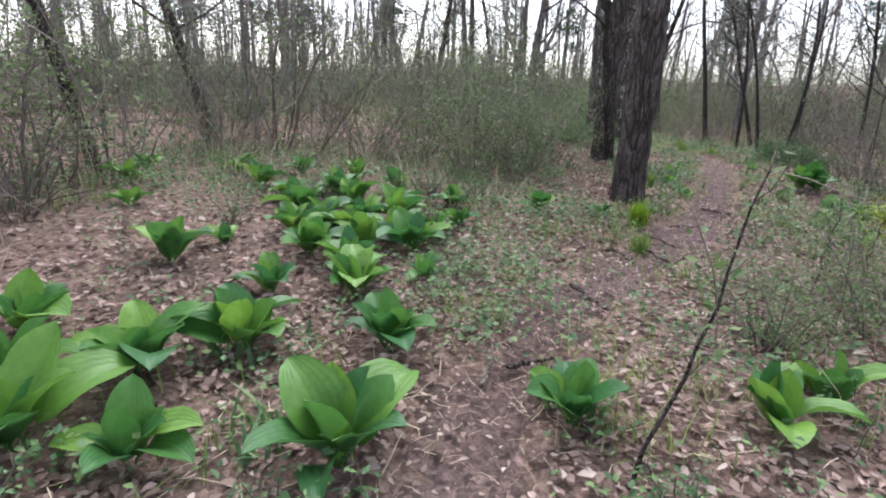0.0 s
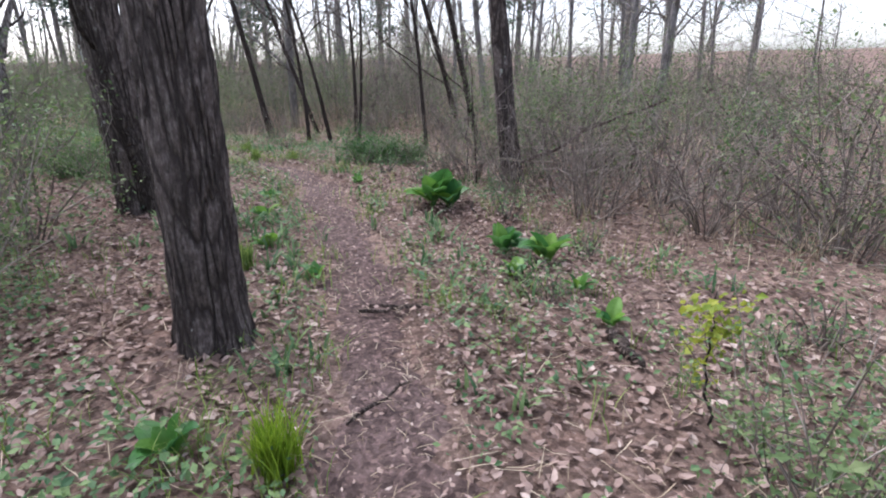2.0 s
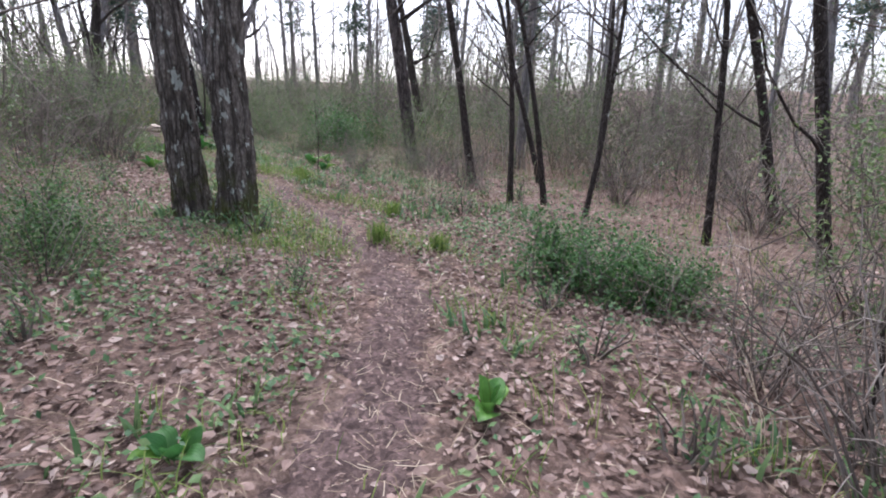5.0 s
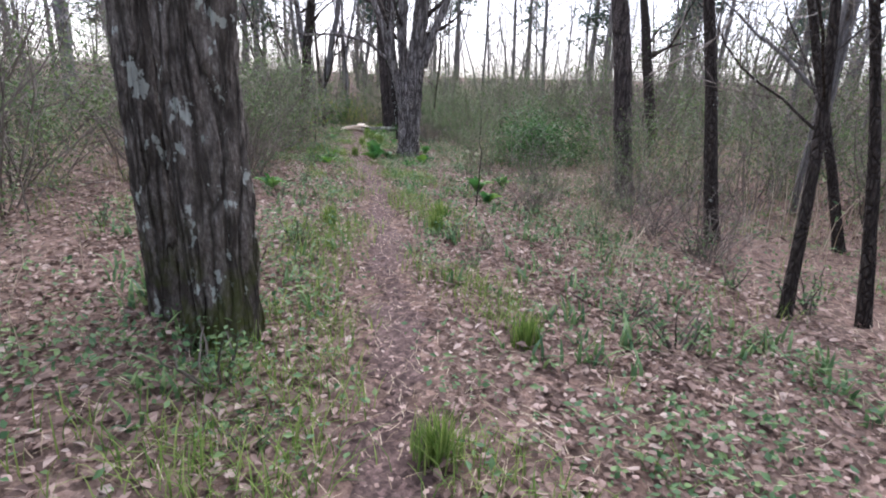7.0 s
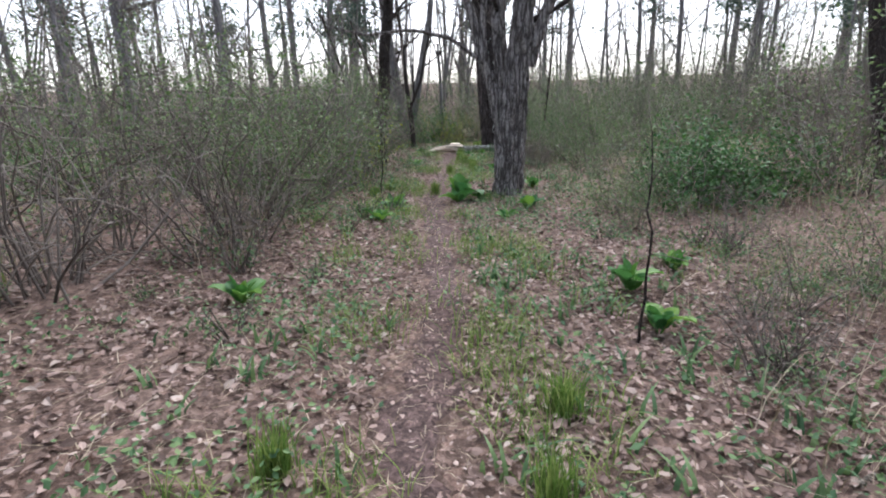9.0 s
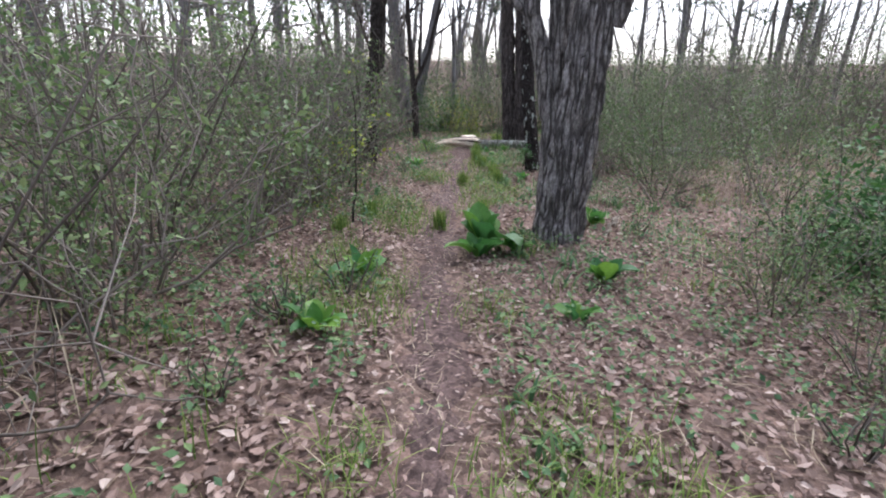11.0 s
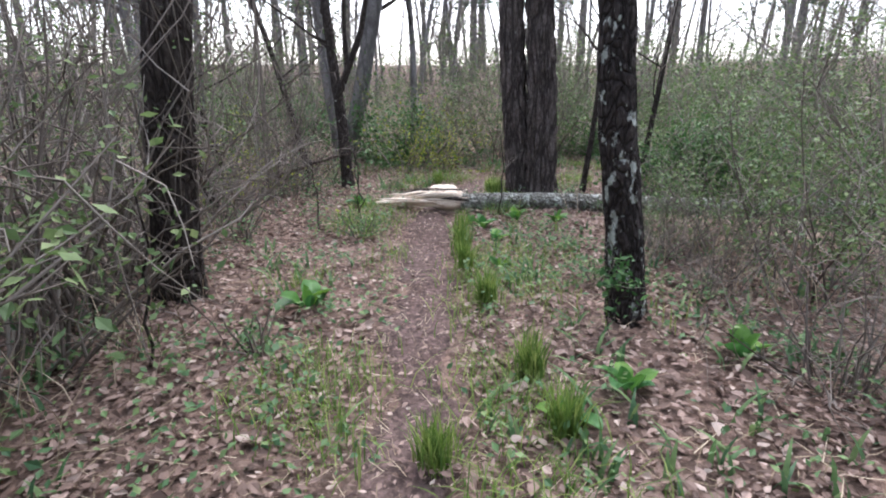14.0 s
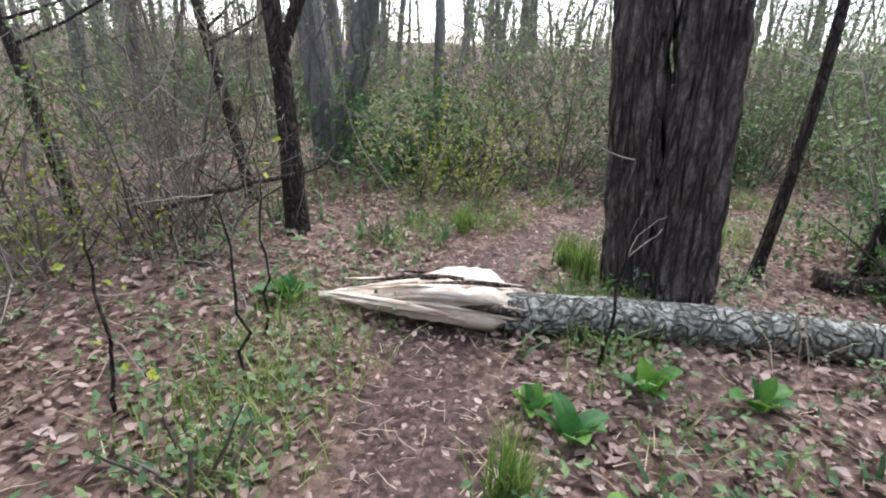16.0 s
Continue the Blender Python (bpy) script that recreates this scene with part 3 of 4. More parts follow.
def grass_tuft(x, y, h, n, mat, label):
    s = Shape()
    for _ in range(n):
        a, l = rng.uniform(0, 6.3), rng.uniform(0.1, 0.75)
        b0 = rng.normal(0, 0.035, 2)
        L = h * rng.uniform(0.6, 1.2)
        c = [np.array([b0[0] + np.cos(a) * L * l * u * u * 0.7, b0[1] + np.sin(a) * L * l * u * u * 0.7, L * (u - 0.2 * l * u * u)]) for u in (0, 0.4, 0.75, 1)]
        sd = np.array([-np.sin(a), np.cos(a), 0]) * 0.004
        v = []
        for k, ww in zip(c, (1, 0.9, 0.6, 0.1)):
            v += [k - sd * ww, k + sd * ww]
        s.add(v, [(0, 1, 3, 2), (2, 3, 5, 4), (4, 5, 7, 6)])
    e = empty("grass_tuft", x, y, label, "grass", "grass tufts")
    part("blade_mass", s, mat, e)


grass_tuft(-3.29, -3.54, 0.26, 260, M_TUFT, "bright lime-green grass tuft beside the path")
for x, y, h in ((0.15, 4.3, 0.2), (-0.2, 3.2, 0.2), (0.3, 2.9, 0.18), (-3.7, 15.5, 0.24), (-3.9, 15.9, 0.25), (-3.35, 13.6, 0.22), (-3.6, 12.9, 0.22), (-4.45, 13.0, 0.2), (-4.4, 12.3, 0.18),
                (-4.85, 18.1, 0.26), (-4.75, 17.7, 0.26), (-4.6, 17.3, 0.24), (-4.3, 16.7, 0.24), (-5.05, 20.2, 0.24), (-4.9, 20.0, 0.25), (-5.9, 20.6, 0.2), (-0.8, 7.1, 0.2), (-0.75, 6.5, 0.22), (-1.75, 6.3, 0.22), (-4.15, 15.2, 0.2), (-3.5, -4.3, 0.15), (-2.5, -1.5, 0.2)):
    grass_tuft(x, y, h, 150, M_GRASS, "green grass tuft at the path edge")


# ---- main trees ----
def trunk_line(lean, height, n=9, bow=0.0, seed=0):
    r = np.random.default_rng(seed)
    z = np.linspace(0, height, n)
    x = lean[0] * z + bow * np.sin(z / height * 3) + r.normal(0, 0.012, n) * z ** 0.5
    y = lean[1] * z + r.normal(0, 0.012, n) * z ** 0.5
    return np.stack([x, y, z - 0.12], 1)


def tree(x, y, label, stems, mat, limbs=4, seed=0, name="tree", limb_from=2.2, fine=True, group="trees"):
    """stems: (dx, dy, lean, radius, height, ridges, furrow)."""
    r = np.random.default_rng(seed)
    e = empty(name, x, y, label, "tree", group)
    for k, (dx, dy, lean, rad, height, ridges, furrow, bow) in enumerate(stems):
        pts = trunk_line(lean, height, 10, bow, seed + k) + (dx, dy, 0)
        rad_line = np.linspace(rad, rad * 0.45, 10)
        s = bark_trunk(pts, rad_line, 100 if fine else 20, int(height * (18 if fine else 5)), ridges, furrow, seed + k, 0.35)
        part("trunk", s, mat, e)
        crown = Shape()
        for i in range(limbs):
            j = r.uniform(limb_from, height * 0.92)
            base = np.array([np.interp(j, pts[:, 2], pts[:, c]) for c in range(3)])
            a = r.uniform(0, 6.3)
            L = r.uniform(1.2, 2.8)
            ls = Shape()
            line = wander(base, (np.cos(a), np.sin(a), 0.55), L, 8, 0.14, r, 0.05)
            tube(ls, line, np.linspace(rad * 0.26, rad * 0.07, 8), 7)
            part("limb", ls, M_SMOOTH, e)
            for q in line[2::2]:
                branch(crown, q, r.normal(0, 1, 3) + (0, 0, 0.3), L * 0.5, rad * 0.05 + 0.004, 1, r, 4, 0.2, 0.03, 3)
        if limbs:
            part("twig_mass", crown, M_TWIG, e)
    return e


tree(-3.08, -2.42, "large furrowed dark grey oak trunk beside the path", [(0, 0, (0.0, -0.05), 0.18, 7, 26, 0.022, 0)], M_OAK, 5, 1)
tree(-2.63, 0.5, "dark furrowed tree trunk behind the path's edge", [(0, 0, (0.0, -0.06), 0.16, 7, 22, 0.018, 0)], M_OAK, 4, 2)
tree(1.52, -0.75, "straight dark trunk rising out of brambles", [(0, 0, (-0.10, 0.07), 0.125, 8, 18, 0.013, 0)], M_OAK, 4, 3, limb_from=3)
tree(1.75, 10.2, "straight dark slender tree trunk", [(0, 0, (-0.15, 0.02), 0.14, 9, 18, 0.014, 0)], M_OAK, 5, 4, limb_from=2.8)
tree(-1.68, 3.95, "twin-trunked mossy tree with shaggy grey bark", [(-0.2, 0.2, (-0.05, 0.02), 0.17, 7, 24, 0.024, 0), (0.2, -0.06, (0.01, 0.0), 0.18, 7, 20, 0.034, 0.03)], M_MOSSY, 3, 5, limb_from=3)
tree(-2.4, 0.3, "young vine-hung tree with leaning stems", [(-0.15, 0, (-0.16, 0.05), 0.075, 5, 14, 0.008, 0.1), (0.05, 0.05, (0.25, 0.1), 0.05, 3.4, 10, 0.005, 0.05)], M_SMOOTH, 5, 6, limb_from=1.0)
fork = tree(-2.43, 13.0, "leaning multi-stemmed tree with ridged grey bark", [(0.0, 0, (0.08, 0.03), 0.205, 5.5, 22, 0.045, -0.02), (-0.12, 0.2, (-0.03, 0.05), 0.13, 6, 18, 0.018, 0)], M_SHAG, 4, 7, limb_from=2.3)
for pts, r0 in ((((-0.2, 0.24, 1.1), (-0.3, 0.24, 1.6), (-0.44, 0.2, 2.0), (-0.62, 0.2, 2.7), (-1.0, 0.2, 3.6), (-1.2, 0.3, 4.6)), 0.095), (((-0.42, 0.16, 2.0), (-0.45, 0.2, 2.6), (-0.38, 0.25, 3.4), (-0.45, 0.25, 4.5)), 0.06),
                (((0.28, 0.06, 1.9), (0.5, 0.08, 2.6), (0.85, 0.1, 3.4), (1.0, 0.1, 4.6)), 0.09), (((-0.45, 0.16, 2.0), (-0.9, 0.0, 2.35), (-1.5, -0.1, 2.5), (-2.2, -0.2, 2.45), (-2.8, -0.3, 2.6)), 0.03)):
    part("limb", bark_trunk(pts, np.linspace(r0, r0 * 0.5, len(pts)), 40, 60, 14, 0.012, 70, 0.0), M_SHAG, fork)
tree(-6.25, 16.2, "dark leaning trunk hung with bare vines", [(0, 0, (0.13, 0.0), 0.15, 6, 18, 0.014, -0.03)], M_SMOOTH, 5, 8, limb_from=1.8)
tree(-3.44, 16.72, "leaning dark trunk spotted with pale lichen", [(0, 0, (-0.17, 0.02), 0.108, 6, 18, 0.012, 0.12)], M_LICHEN, 4, 9, limb_from=2.6)
tree(-4.5, 19.98, "massive twin-trunked tree with shaggy dark bark", [(-0.13, 0.02, (-0.09, 0.02), 0.15, 7.5, 22, 0.036, 0), (0.1, -0.02, (-0.05, 0.02), 0.17, 7.5, 24, 0.04, 0)], M_OAK, 3, 10, limb_from=3)
crook = tree(-6.95, 19.95, "crooked young tree forking at head height", [(0, 0, (-0.10, 0.02), 0.075, 5, 12, 0.007, 0.04)], M_SMOOTH, 5, 11, limb_from=1.4)
for pts, r0 in ((((-0.1, 0, 1.15), (0.06, 0.02, 1.5), (0.26, 0.05, 1.95), (0.38, 0.05, 2.5), (0.62, 0.1, 3.4)), 0.05), (((0.06, 0.02, 1.5), (0.05, 0.0, 2.0), (0.12, -0.05, 2.7), (0.1, 0, 3.4)), 0.035)):
    part("limb", bark_trunk(pts, np.linspace(r0, r0 * 0.45, len(pts)), 24, 40, 10, 0.005, 71, 0.0), M_SMOOTH, crook)
tree(-8.3, 22.4, "forked grey tree trunk behind shrubs", [(0, 0, (-0.12, 0), 0.17, 6, 18, 0.012, 0), (0.1, 0, (0.2, 0.05), 0.15, 6, 18, 0.012, 0)], M_FAR, 4, 12, limb_from=2)
tree(-7.1, 22.8, "broken pale dead snag with crooked top", [(0, 0, (-0.02, 0), 0.075, 3.4, 10, 0.006, 0.06)], M_FAR, 3, 13, limb_from=1.4, fine=False)
for k, (x, y, lx, rad, lab) in enumerate(((2.23, 7.5, 0.02, 0.10, "slender dark sapling trunk"), (2.61, 5.4, -0.04, 0.06, "forked bare sapling with dark bark"), (2.75, 4.56, 0.28, 0.05, "leaning bare sapling with dark bark"),
                                          (3.44, 15.9, 0.0, 0.2, "dark straight tree trunk among shrubs"), (2.0, 5.3, 0.1, 0.055, "thin grey sapling trunk"), 
                                          (4.2, 2.3, -0.1, 0.09, "crooked bare sapling trunk"), (3.78, 7.9, -0.12, 0.08, "crooked bare sapling trunk"), (4.4, 7.0, 0.2, 0.07, "crooked bare sapling trunk"),
                                          (5.6, 4.2, -0.15, 0.1, "crooked dark young tree"), (3.6, 3.3, 0.1, 0.06, "crooked bare sapling trunk"), (-7.8, 18.4, -0.2, 0.07, "arching dark sapling stem"), (-8.3, 19.3, -0.3, 0.06, "arching dark sapling stem"), (-7.9, 20.6, -0.25, 0.07, "arching dark sapling stem"),
                                          (-3.3, 20.9, 0.15, 0.05, "thin crooked sapling trunk"), (-3.95, 20.5, 0.1, 0.05, "thin crooked sapling trunk"), (-9.2, 0.6, -0.2, 0.13, "leaning dark tree among shrubs"), (-9.4, -2.2, -0.15, 0.1, "leaning dark tree among shrubs"))):
    tree(x, y, lab, [(0, 0, (lx - (0.2 if x > 0 else 0.1), 0.03), rad * 0.75, 5.5 if rad > 0.08 else 4, 14, 0.006, 0.12 if rad < 0.08 else 0.03)], M_SMOOTH, 7, 40 + k, limb_from=1.1, fine=False)


# ---- woods around: bare trees and shrubs ----
def bare_tree(seed, rad, height):
    r = np.random.default_rng(seed)
    e = empty("bare_tree", 0, 0, "tall bare grey-brown woodland tree", "tree", "background trees", z=0)
    pts = trunk_line((r.normal(0, 0.04), r.normal(0, 0.04)), height, 10, 0.1 * r.normal(), seed)
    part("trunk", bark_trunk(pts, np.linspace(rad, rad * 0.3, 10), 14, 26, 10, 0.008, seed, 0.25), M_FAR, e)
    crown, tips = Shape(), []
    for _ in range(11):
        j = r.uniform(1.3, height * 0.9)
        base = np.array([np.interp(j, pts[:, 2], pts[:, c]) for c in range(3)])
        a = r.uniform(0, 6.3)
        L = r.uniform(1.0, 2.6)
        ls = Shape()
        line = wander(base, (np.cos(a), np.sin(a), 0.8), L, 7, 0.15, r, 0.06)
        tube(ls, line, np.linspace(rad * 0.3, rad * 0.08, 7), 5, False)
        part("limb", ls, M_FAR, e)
        for q in line[2:]:
            branch(crown, q, r.normal(0, 1, 3) + (0, 0, 0.5), L * 0.5, 0.012, 1, r, 3, 0.2, 0.03, 3)
            tips.append(q + r.normal(0, 0.35, (26, 3)))
    part("twig_mass", crown, M_TWIG, e)
    buds = Shape()
    leaves(buds, np.concatenate(tips), 0.05, r, 0.7, 0.5)
    part("foliage", buds, M_BUD, e, "pale opening buds", False)
    return e


def shrub(name, seed, width, height, stems, nleaf, leaf, mat, label, arch=0.05, group="shrubs", cat="shrub", bare=1):
    r = np.random.default_rng(seed)
    e = empty(name, 0, 0, label, cat, group, z=0)
    st, tips = Shape(), []
    for _ in range(stems):
        a, q = r.uniform(0, 6.3), abs(r.normal(0, 0.55))
        b = np.array([np.cos(a), np.sin(a), 0]) * r.uniform(0, width * 0.22)
        L = height * r.uniform(0.7, 1.25)
        line = wander((b[0], b[1], -0.03), (np.cos(a) * q, np.sin(a) * q, 1), L, 6, 0.16, r, -arch)
        far_out = np.maximum(1, np.hypot(line[:, 0], line[:, 1]) / (width * 0.62))
        line[:, :2] /= far_out[:, None]
        tube(st, line, np.linspace(0.009 + 0.004 * r.uniform(), 0.003, 6), 3, False)
        tips.append(line[2:])
        for _ in range(4 * bare):
            i = r.integers(1, 6)
            tw = wander(line[i], r.normal(0, 1, 3) + (0, 0, 0.35), L * r.uniform(0.2, 0.5), 4, 0.25, r, -arch)
            tw[:, :2] /= np.maximum(1, np.hypot(tw[:, 0], tw[:, 1]) / (width * 0.7))[:, None]
            tube(st, tw, np.linspace(0.0045, 0.0018, 4), 3, False)
            tips.append(tw[1:])
    part("stem_mass", st, M_TWIG, e)
    if nleaf:
        pool = np.concatenate(tips)
        c = pool[r.integers(0, len(pool), nleaf)] + r.normal(0, 0.05 * width ** 0.5, (nleaf, 3))
        c[:, 2] = np.maximum(c[:, 2], 0.04)
        fo = Shape()
        leaves(fo, c, leaf, r, 0.6, 0.55)
        part("foliage", fo, mat, e, smooth=False)
    return e


GREEN = [shrub("leafy_shrub", 100 + i, 1.5, 1.5, 18, 2300, 0.042, M_SHRUB, "green leafing wild shrub with arching stems") for i in range(3)]
DEEP = [shrub("dense_green_bush", 110 + i, 1.7, 0.6, 30, 4200, 0.042, M_SHRUB_DEEP, "dense low deep-green bush", 0.12, "green bushes") for i in range(2)]
HAZE = [shrub("budding_shrub", 120 + i, 1.8, 2.3, 18, 1300, 0.038, M_SHRUB, "tall twiggy shrub with sparse new leaves", 0.03, bare=2) for i in range(3)]
BRAMBLE = [shrub("bare_bramble", 130 + i, 1.7, 1.3, 28, 60, 0.03, M_SHRUB, "tangled bare brown bramble thicket", 0.14, "brambles", "thicket", 2) for i in range(3)]
YELL = [shrub("yellow_green_shrub", 140, 1.2, 1.2, 14, 700, 0.045, M_YELLOW, "shrub with fresh yellow-green leaves", 0.03)]
SMALL = [shrub("small_green_plant", 150 + i, 0.35, 0.32, 10, 170, 0.035, M_HERB, "small leafy green undergrowth plant", 0.06, "undergrowth", "plant", 0) for i in range(3)]
BARE = [bare_tree(160 + i, rad, h) for i, (rad, h) in enumerate(((0.07, 8), (0.10, 9), (0.13, 10), (0.06, 7), (0.16, 11)))]
used = set()


REACH = {"leafy_shrub": 1.05, "dense_green_bush": 1.1, "budding_shrub": 1.3, "bare_bramble": 1.2, "yellow_green_shrub": 0.85}


def put(templates, x, y, k=1.0, turn=None):
    t = templates[rng.integers(len(templates))]
    need = REACH.get(t.name.split(".")[0], 0) * k + 0.45
    if need > 0.5:
        i = np.argmin((TRAIL[:, 0] - x) ** 2 + (TRAIL[:, 1] - y) ** 2)
        dx, dy = x - TRAIL[i, 0], y - TRAIL[i, 1]
        q = math.hypot(dx, dy)
        if q < need:
            x, y = TRAIL[i, 0] + dx / q * need, TRAIL[i, 1] + dy / q * need
    m = pose(x, y, float(lie(x, y)), 0, 0, rng.uniform(0, 360) if turn is None else turn)
    if t.name not in used:
        used.add(t.name)
        t.matrix_basis = m
        t.scale = (k, k, k)
        return
    c = copy_thing(t, m)
    c.scale = (k, k, k)


for t, x, y, k in ((DEEP, 1.15, 1.95, 0.85), (DEEP, -2.6, 2.9, 0.7), (GREEN, -2.5, 2.2, 0.5), (GREEN, -2.9, 3.5, 0.6), (DEEP, 1.5, 1.5, 0.7), (DEEP, 0.3, 12.9, 1.5), (DEEP, 1.0, 13.3, 1.5), (GREEN, -0.3, 13.6, 0.9),
                   (HAZE, -4.0, 8.9, 0.85), (GREEN, -4.3, 9.7, 0.9), (BRAMBLE, -3.7, 8.3, 0.8), (HAZE, -4.8, 8.2, 0.9), (GREEN, -4.6, 10.2, 1.2), (BRAMBLE, -4.3, 7.2, 1.0), (HAZE, -5.0, 10.9, 0.95), (GREEN, -5.0, 11.6, 1.0),
                   (GREEN, -5.4, 13.4, 1.2), (HAZE, -5.2, 12.8, 0.9), (GREEN, -5.9, 14.2, 1.2), (HAZE, -5.9, 13.3, 1.0), (BRAMBLE, -5.2, 12.1, 0.7), (BRAMBLE, -6.3, 15.1, 1.2), (HAZE, -6.7, 15.6, 1.0), (BRAMBLE, -6.9, 16.4, 1.3), (BRAMBLE, -6.6, 15.9, 1.3),
                   (GREEN, -5.0, -1.6, 0.85), (GREEN, -4.2, -1.5, 0.75), (HAZE, -4.6, -0.6, 0.8), (GREEN, -4.0, -0.7, 0.9), (GREEN, -5.6, -0.7, 0.95), (HAZE, -5.3, 0.5, 0.9), (GREEN, -3.6, 0.2, 0.9), (HAZE, -6.4, -0.4, 0.9), (HAZE, -7.4, 0.3, 0.9), (GREEN, -4.4, 0.8, 1.0), (HAZE, -3.6, 1.5, 0.9),
                   (GREEN, -9.2, -3.6, 1.3), (GREEN, -9.6, -4.6, 1.3), (HAZE, -9.0, -2.6, 1.0), (HAZE, -8.4, -1.0, 0.9), (BRAMBLE, -8.6, -4.4, 0.8),
                   (BRAMBLE, 0.9, -1.3, 0.7), (BRAMBLE, 1.1, -0.4, 0.7), (BRAMBLE, 1.4, -1.8, 0.85), (BRAMBLE, 0.9, -2.3, 0.8), (BRAMBLE, 1.9, -2.6, 1.0), (BRAMBLE, 1.2, -3.3, 0.9), (BRAMBLE, 2.2, -1.2, 1.1), (GREEN, 2.4, -0.4, 1.0), (GREEN, 2.9, -1.6, 1.0), (HAZE, 3.4, -2.6, 0.8), (BRAMBLE, 2.4, -3.6, 1.0), (BRAMBLE, 1.4, -4.3, 0.9), (GREEN, 2.6, 0.7, 0.9), (BRAMBLE, 1.2, 0.3, 0.6),
                   (GREEN, -2.6, -5.6, 0.55), (GREEN, -2.3, -6.0, 0.5), (GREEN, -2.0, -5.0, 0.55), (BRAMBLE, -1.2, -5.4, 0.6), (HAZE, -0.6, -5.6, 0.6), (GREEN, -3.2, -5.8, 0.4),
                   (BRAMBLE, 1.6, 7.6, 0.6), (BRAMBLE, 1.9, 6.6, 0.55), (HAZE, 2.4, 8.6, 0.7), (BRAMBLE, 1.5, 8.8, 0.6), (GREEN, 1.2, 9.6, 0.6), (GREEN, 1.9, 9.7, 0.8), (HAZE, 3.4, 9.6, 0.9), (GREEN, 2.9, 11.2, 1.0),
                   (BRAMBLE, 0.2, 7.9, 0.45), (GREEN, 0.5, 8.9, 0.45), (GREEN, 0.9, 7.2, 0.4), (GREEN, -0.5, 10.9, 0.5), (BRAMBLE, 0.4, 10.6, 0.5), (GREEN, -0.8, 12.0, 0.6),
                   (GREEN, -2.2, 17.6, 0.9), (GREEN, -1.9, 18.6, 1.0), (GREEN, -1.6, 16.6, 0.8), (HAZE, -1.3, 17.8, 1.0), (BRAMBLE, -2.5, 16.2, 0.6), (BRAMBLE, -2.9, 17.3, 0.5), (GREEN, -2.6, 18.4, 0.8), (GREEN, -1.5, 15.2, 0.7), (DEEP, -2.9, 20.8, 1.2), (DEEP, -2.4, 21.4, 1.3), (GREEN, -2.2, 20.2, 0.9), (BRAMBLE, -3.1, 18.0, 0.5), (GREEN, -3.2, 18.4, 0.45),
                   (YELL, -6.6, 21.3, 0.9), (YELL, -6.1, 21.6, 0.8), (GREEN, -6.6, 22.4, 1.1), (DEEP, -6.9, 22.1, 1.6), (GREEN, -5.5, 23.0, 1.1), (HAZE, -5.0, 23.4, 1.1), (GREEN, -4.6, 23.6, 1.2), (HAZE, -6.0, 24.0, 1.2),
                   (BRAMBLE, -7.4, 19.2, 0.8), (BRAMBLE, -7.8, 19.8, 0.9), (GREEN, -8.2, 19.0, 0.9), (HAZE, -8.6, 20.4, 1.1), (YELL, -7.6, 18.6, 0.8), (HAZE, -7.7, 17.4, 1.0), (GREEN, -8.4, 17.6, 1.1), (BRAMBLE, -7.2, 18.0, 0.6), (YELL, -5.2, 13.2, 0.9), (GREEN, -2.0, 22.6, 1.1), (GREEN, -1.0, 20.8, 1.0), (HAZE, -0.4, 22.0, 1.1), (HAZE, -1.2, 23.4, 1.2), (GREEN, 0.3, 20.2, 1.0), (GREEN, -2.2, 24.4, 1.2), (HAZE, -0.6, 18.9, 1.0), (GREEN, -0.2, 16.4, 0.9),
                   (GREEN, -3.4, 24.6, 1.2), (HAZE, -4.3, 25.2, 1.2), (GREEN, -2.5, 25.2, 1.2), (DEEP, -3.9, 24.4, 1.2), (GREEN, -1.2, 25.0, 1.1), (HAZE, -3.0, 26.4, 1.3), (GREEN, 0.5, 25.4, 1.2), (HAZE, 1.5, 25.0, 1.2), (HAZE, 2.5, 22.0, 1.2), (GREEN, 0.0, 26.0, 1.3), (HAZE, 2.0, 28.0, 1.3), (GREEN, 1.0, 21.3, 1.1), (GREEN, -1.6, 26.6, 1.2), (HAZE, -0.6, 28.4, 1.3), (BRAMBLE, 0.2, 24.3, 1.2),
                   (HAZE, 5.0, 9.0, 1.0), (HAZE, 6.0, 6.0, 1.1), (GREEN, 4.5, 11.0, 1.1), (HAZE, 7.0, 8.0, 1.2), (GREEN, 6.0, 3.0, 1.1), (HAZE, 7.5, 4.5, 1.2), (GREEN, 5.0, 1.0, 1.1), (GREEN, 4.0, -0.6, 1.0), (GREEN, 4.4, -2.4, 1.0), (HAZE, 5.6, -1.0, 1.0), (BRAMBLE, 4.0, 5.6, 0.9), (BRAMBLE, 4.6, 3.6, 1.0), (GREEN, 5.2, 7.4, 0.9),
                   (HAZE, -4.4, 5.4, 0.9), (GREEN, -4.8, 4.2, 1.0), (HAZE, -4.2, 3.0, 0.9), (GREEN, -5.4, 6.4, 1.1), (HAZE, -6.2, 7.6, 1.1), (GREEN, -6.0, 9.2, 1.2), (HAZE, -6.4, 11.0, 1.2), (GREEN, -7.0, 12.6, 1.3), (HAZE, -7.4, 14.2, 1.3), (HAZE, -5.6, 2.4, 1.1)):
    put(t, x, y, k)

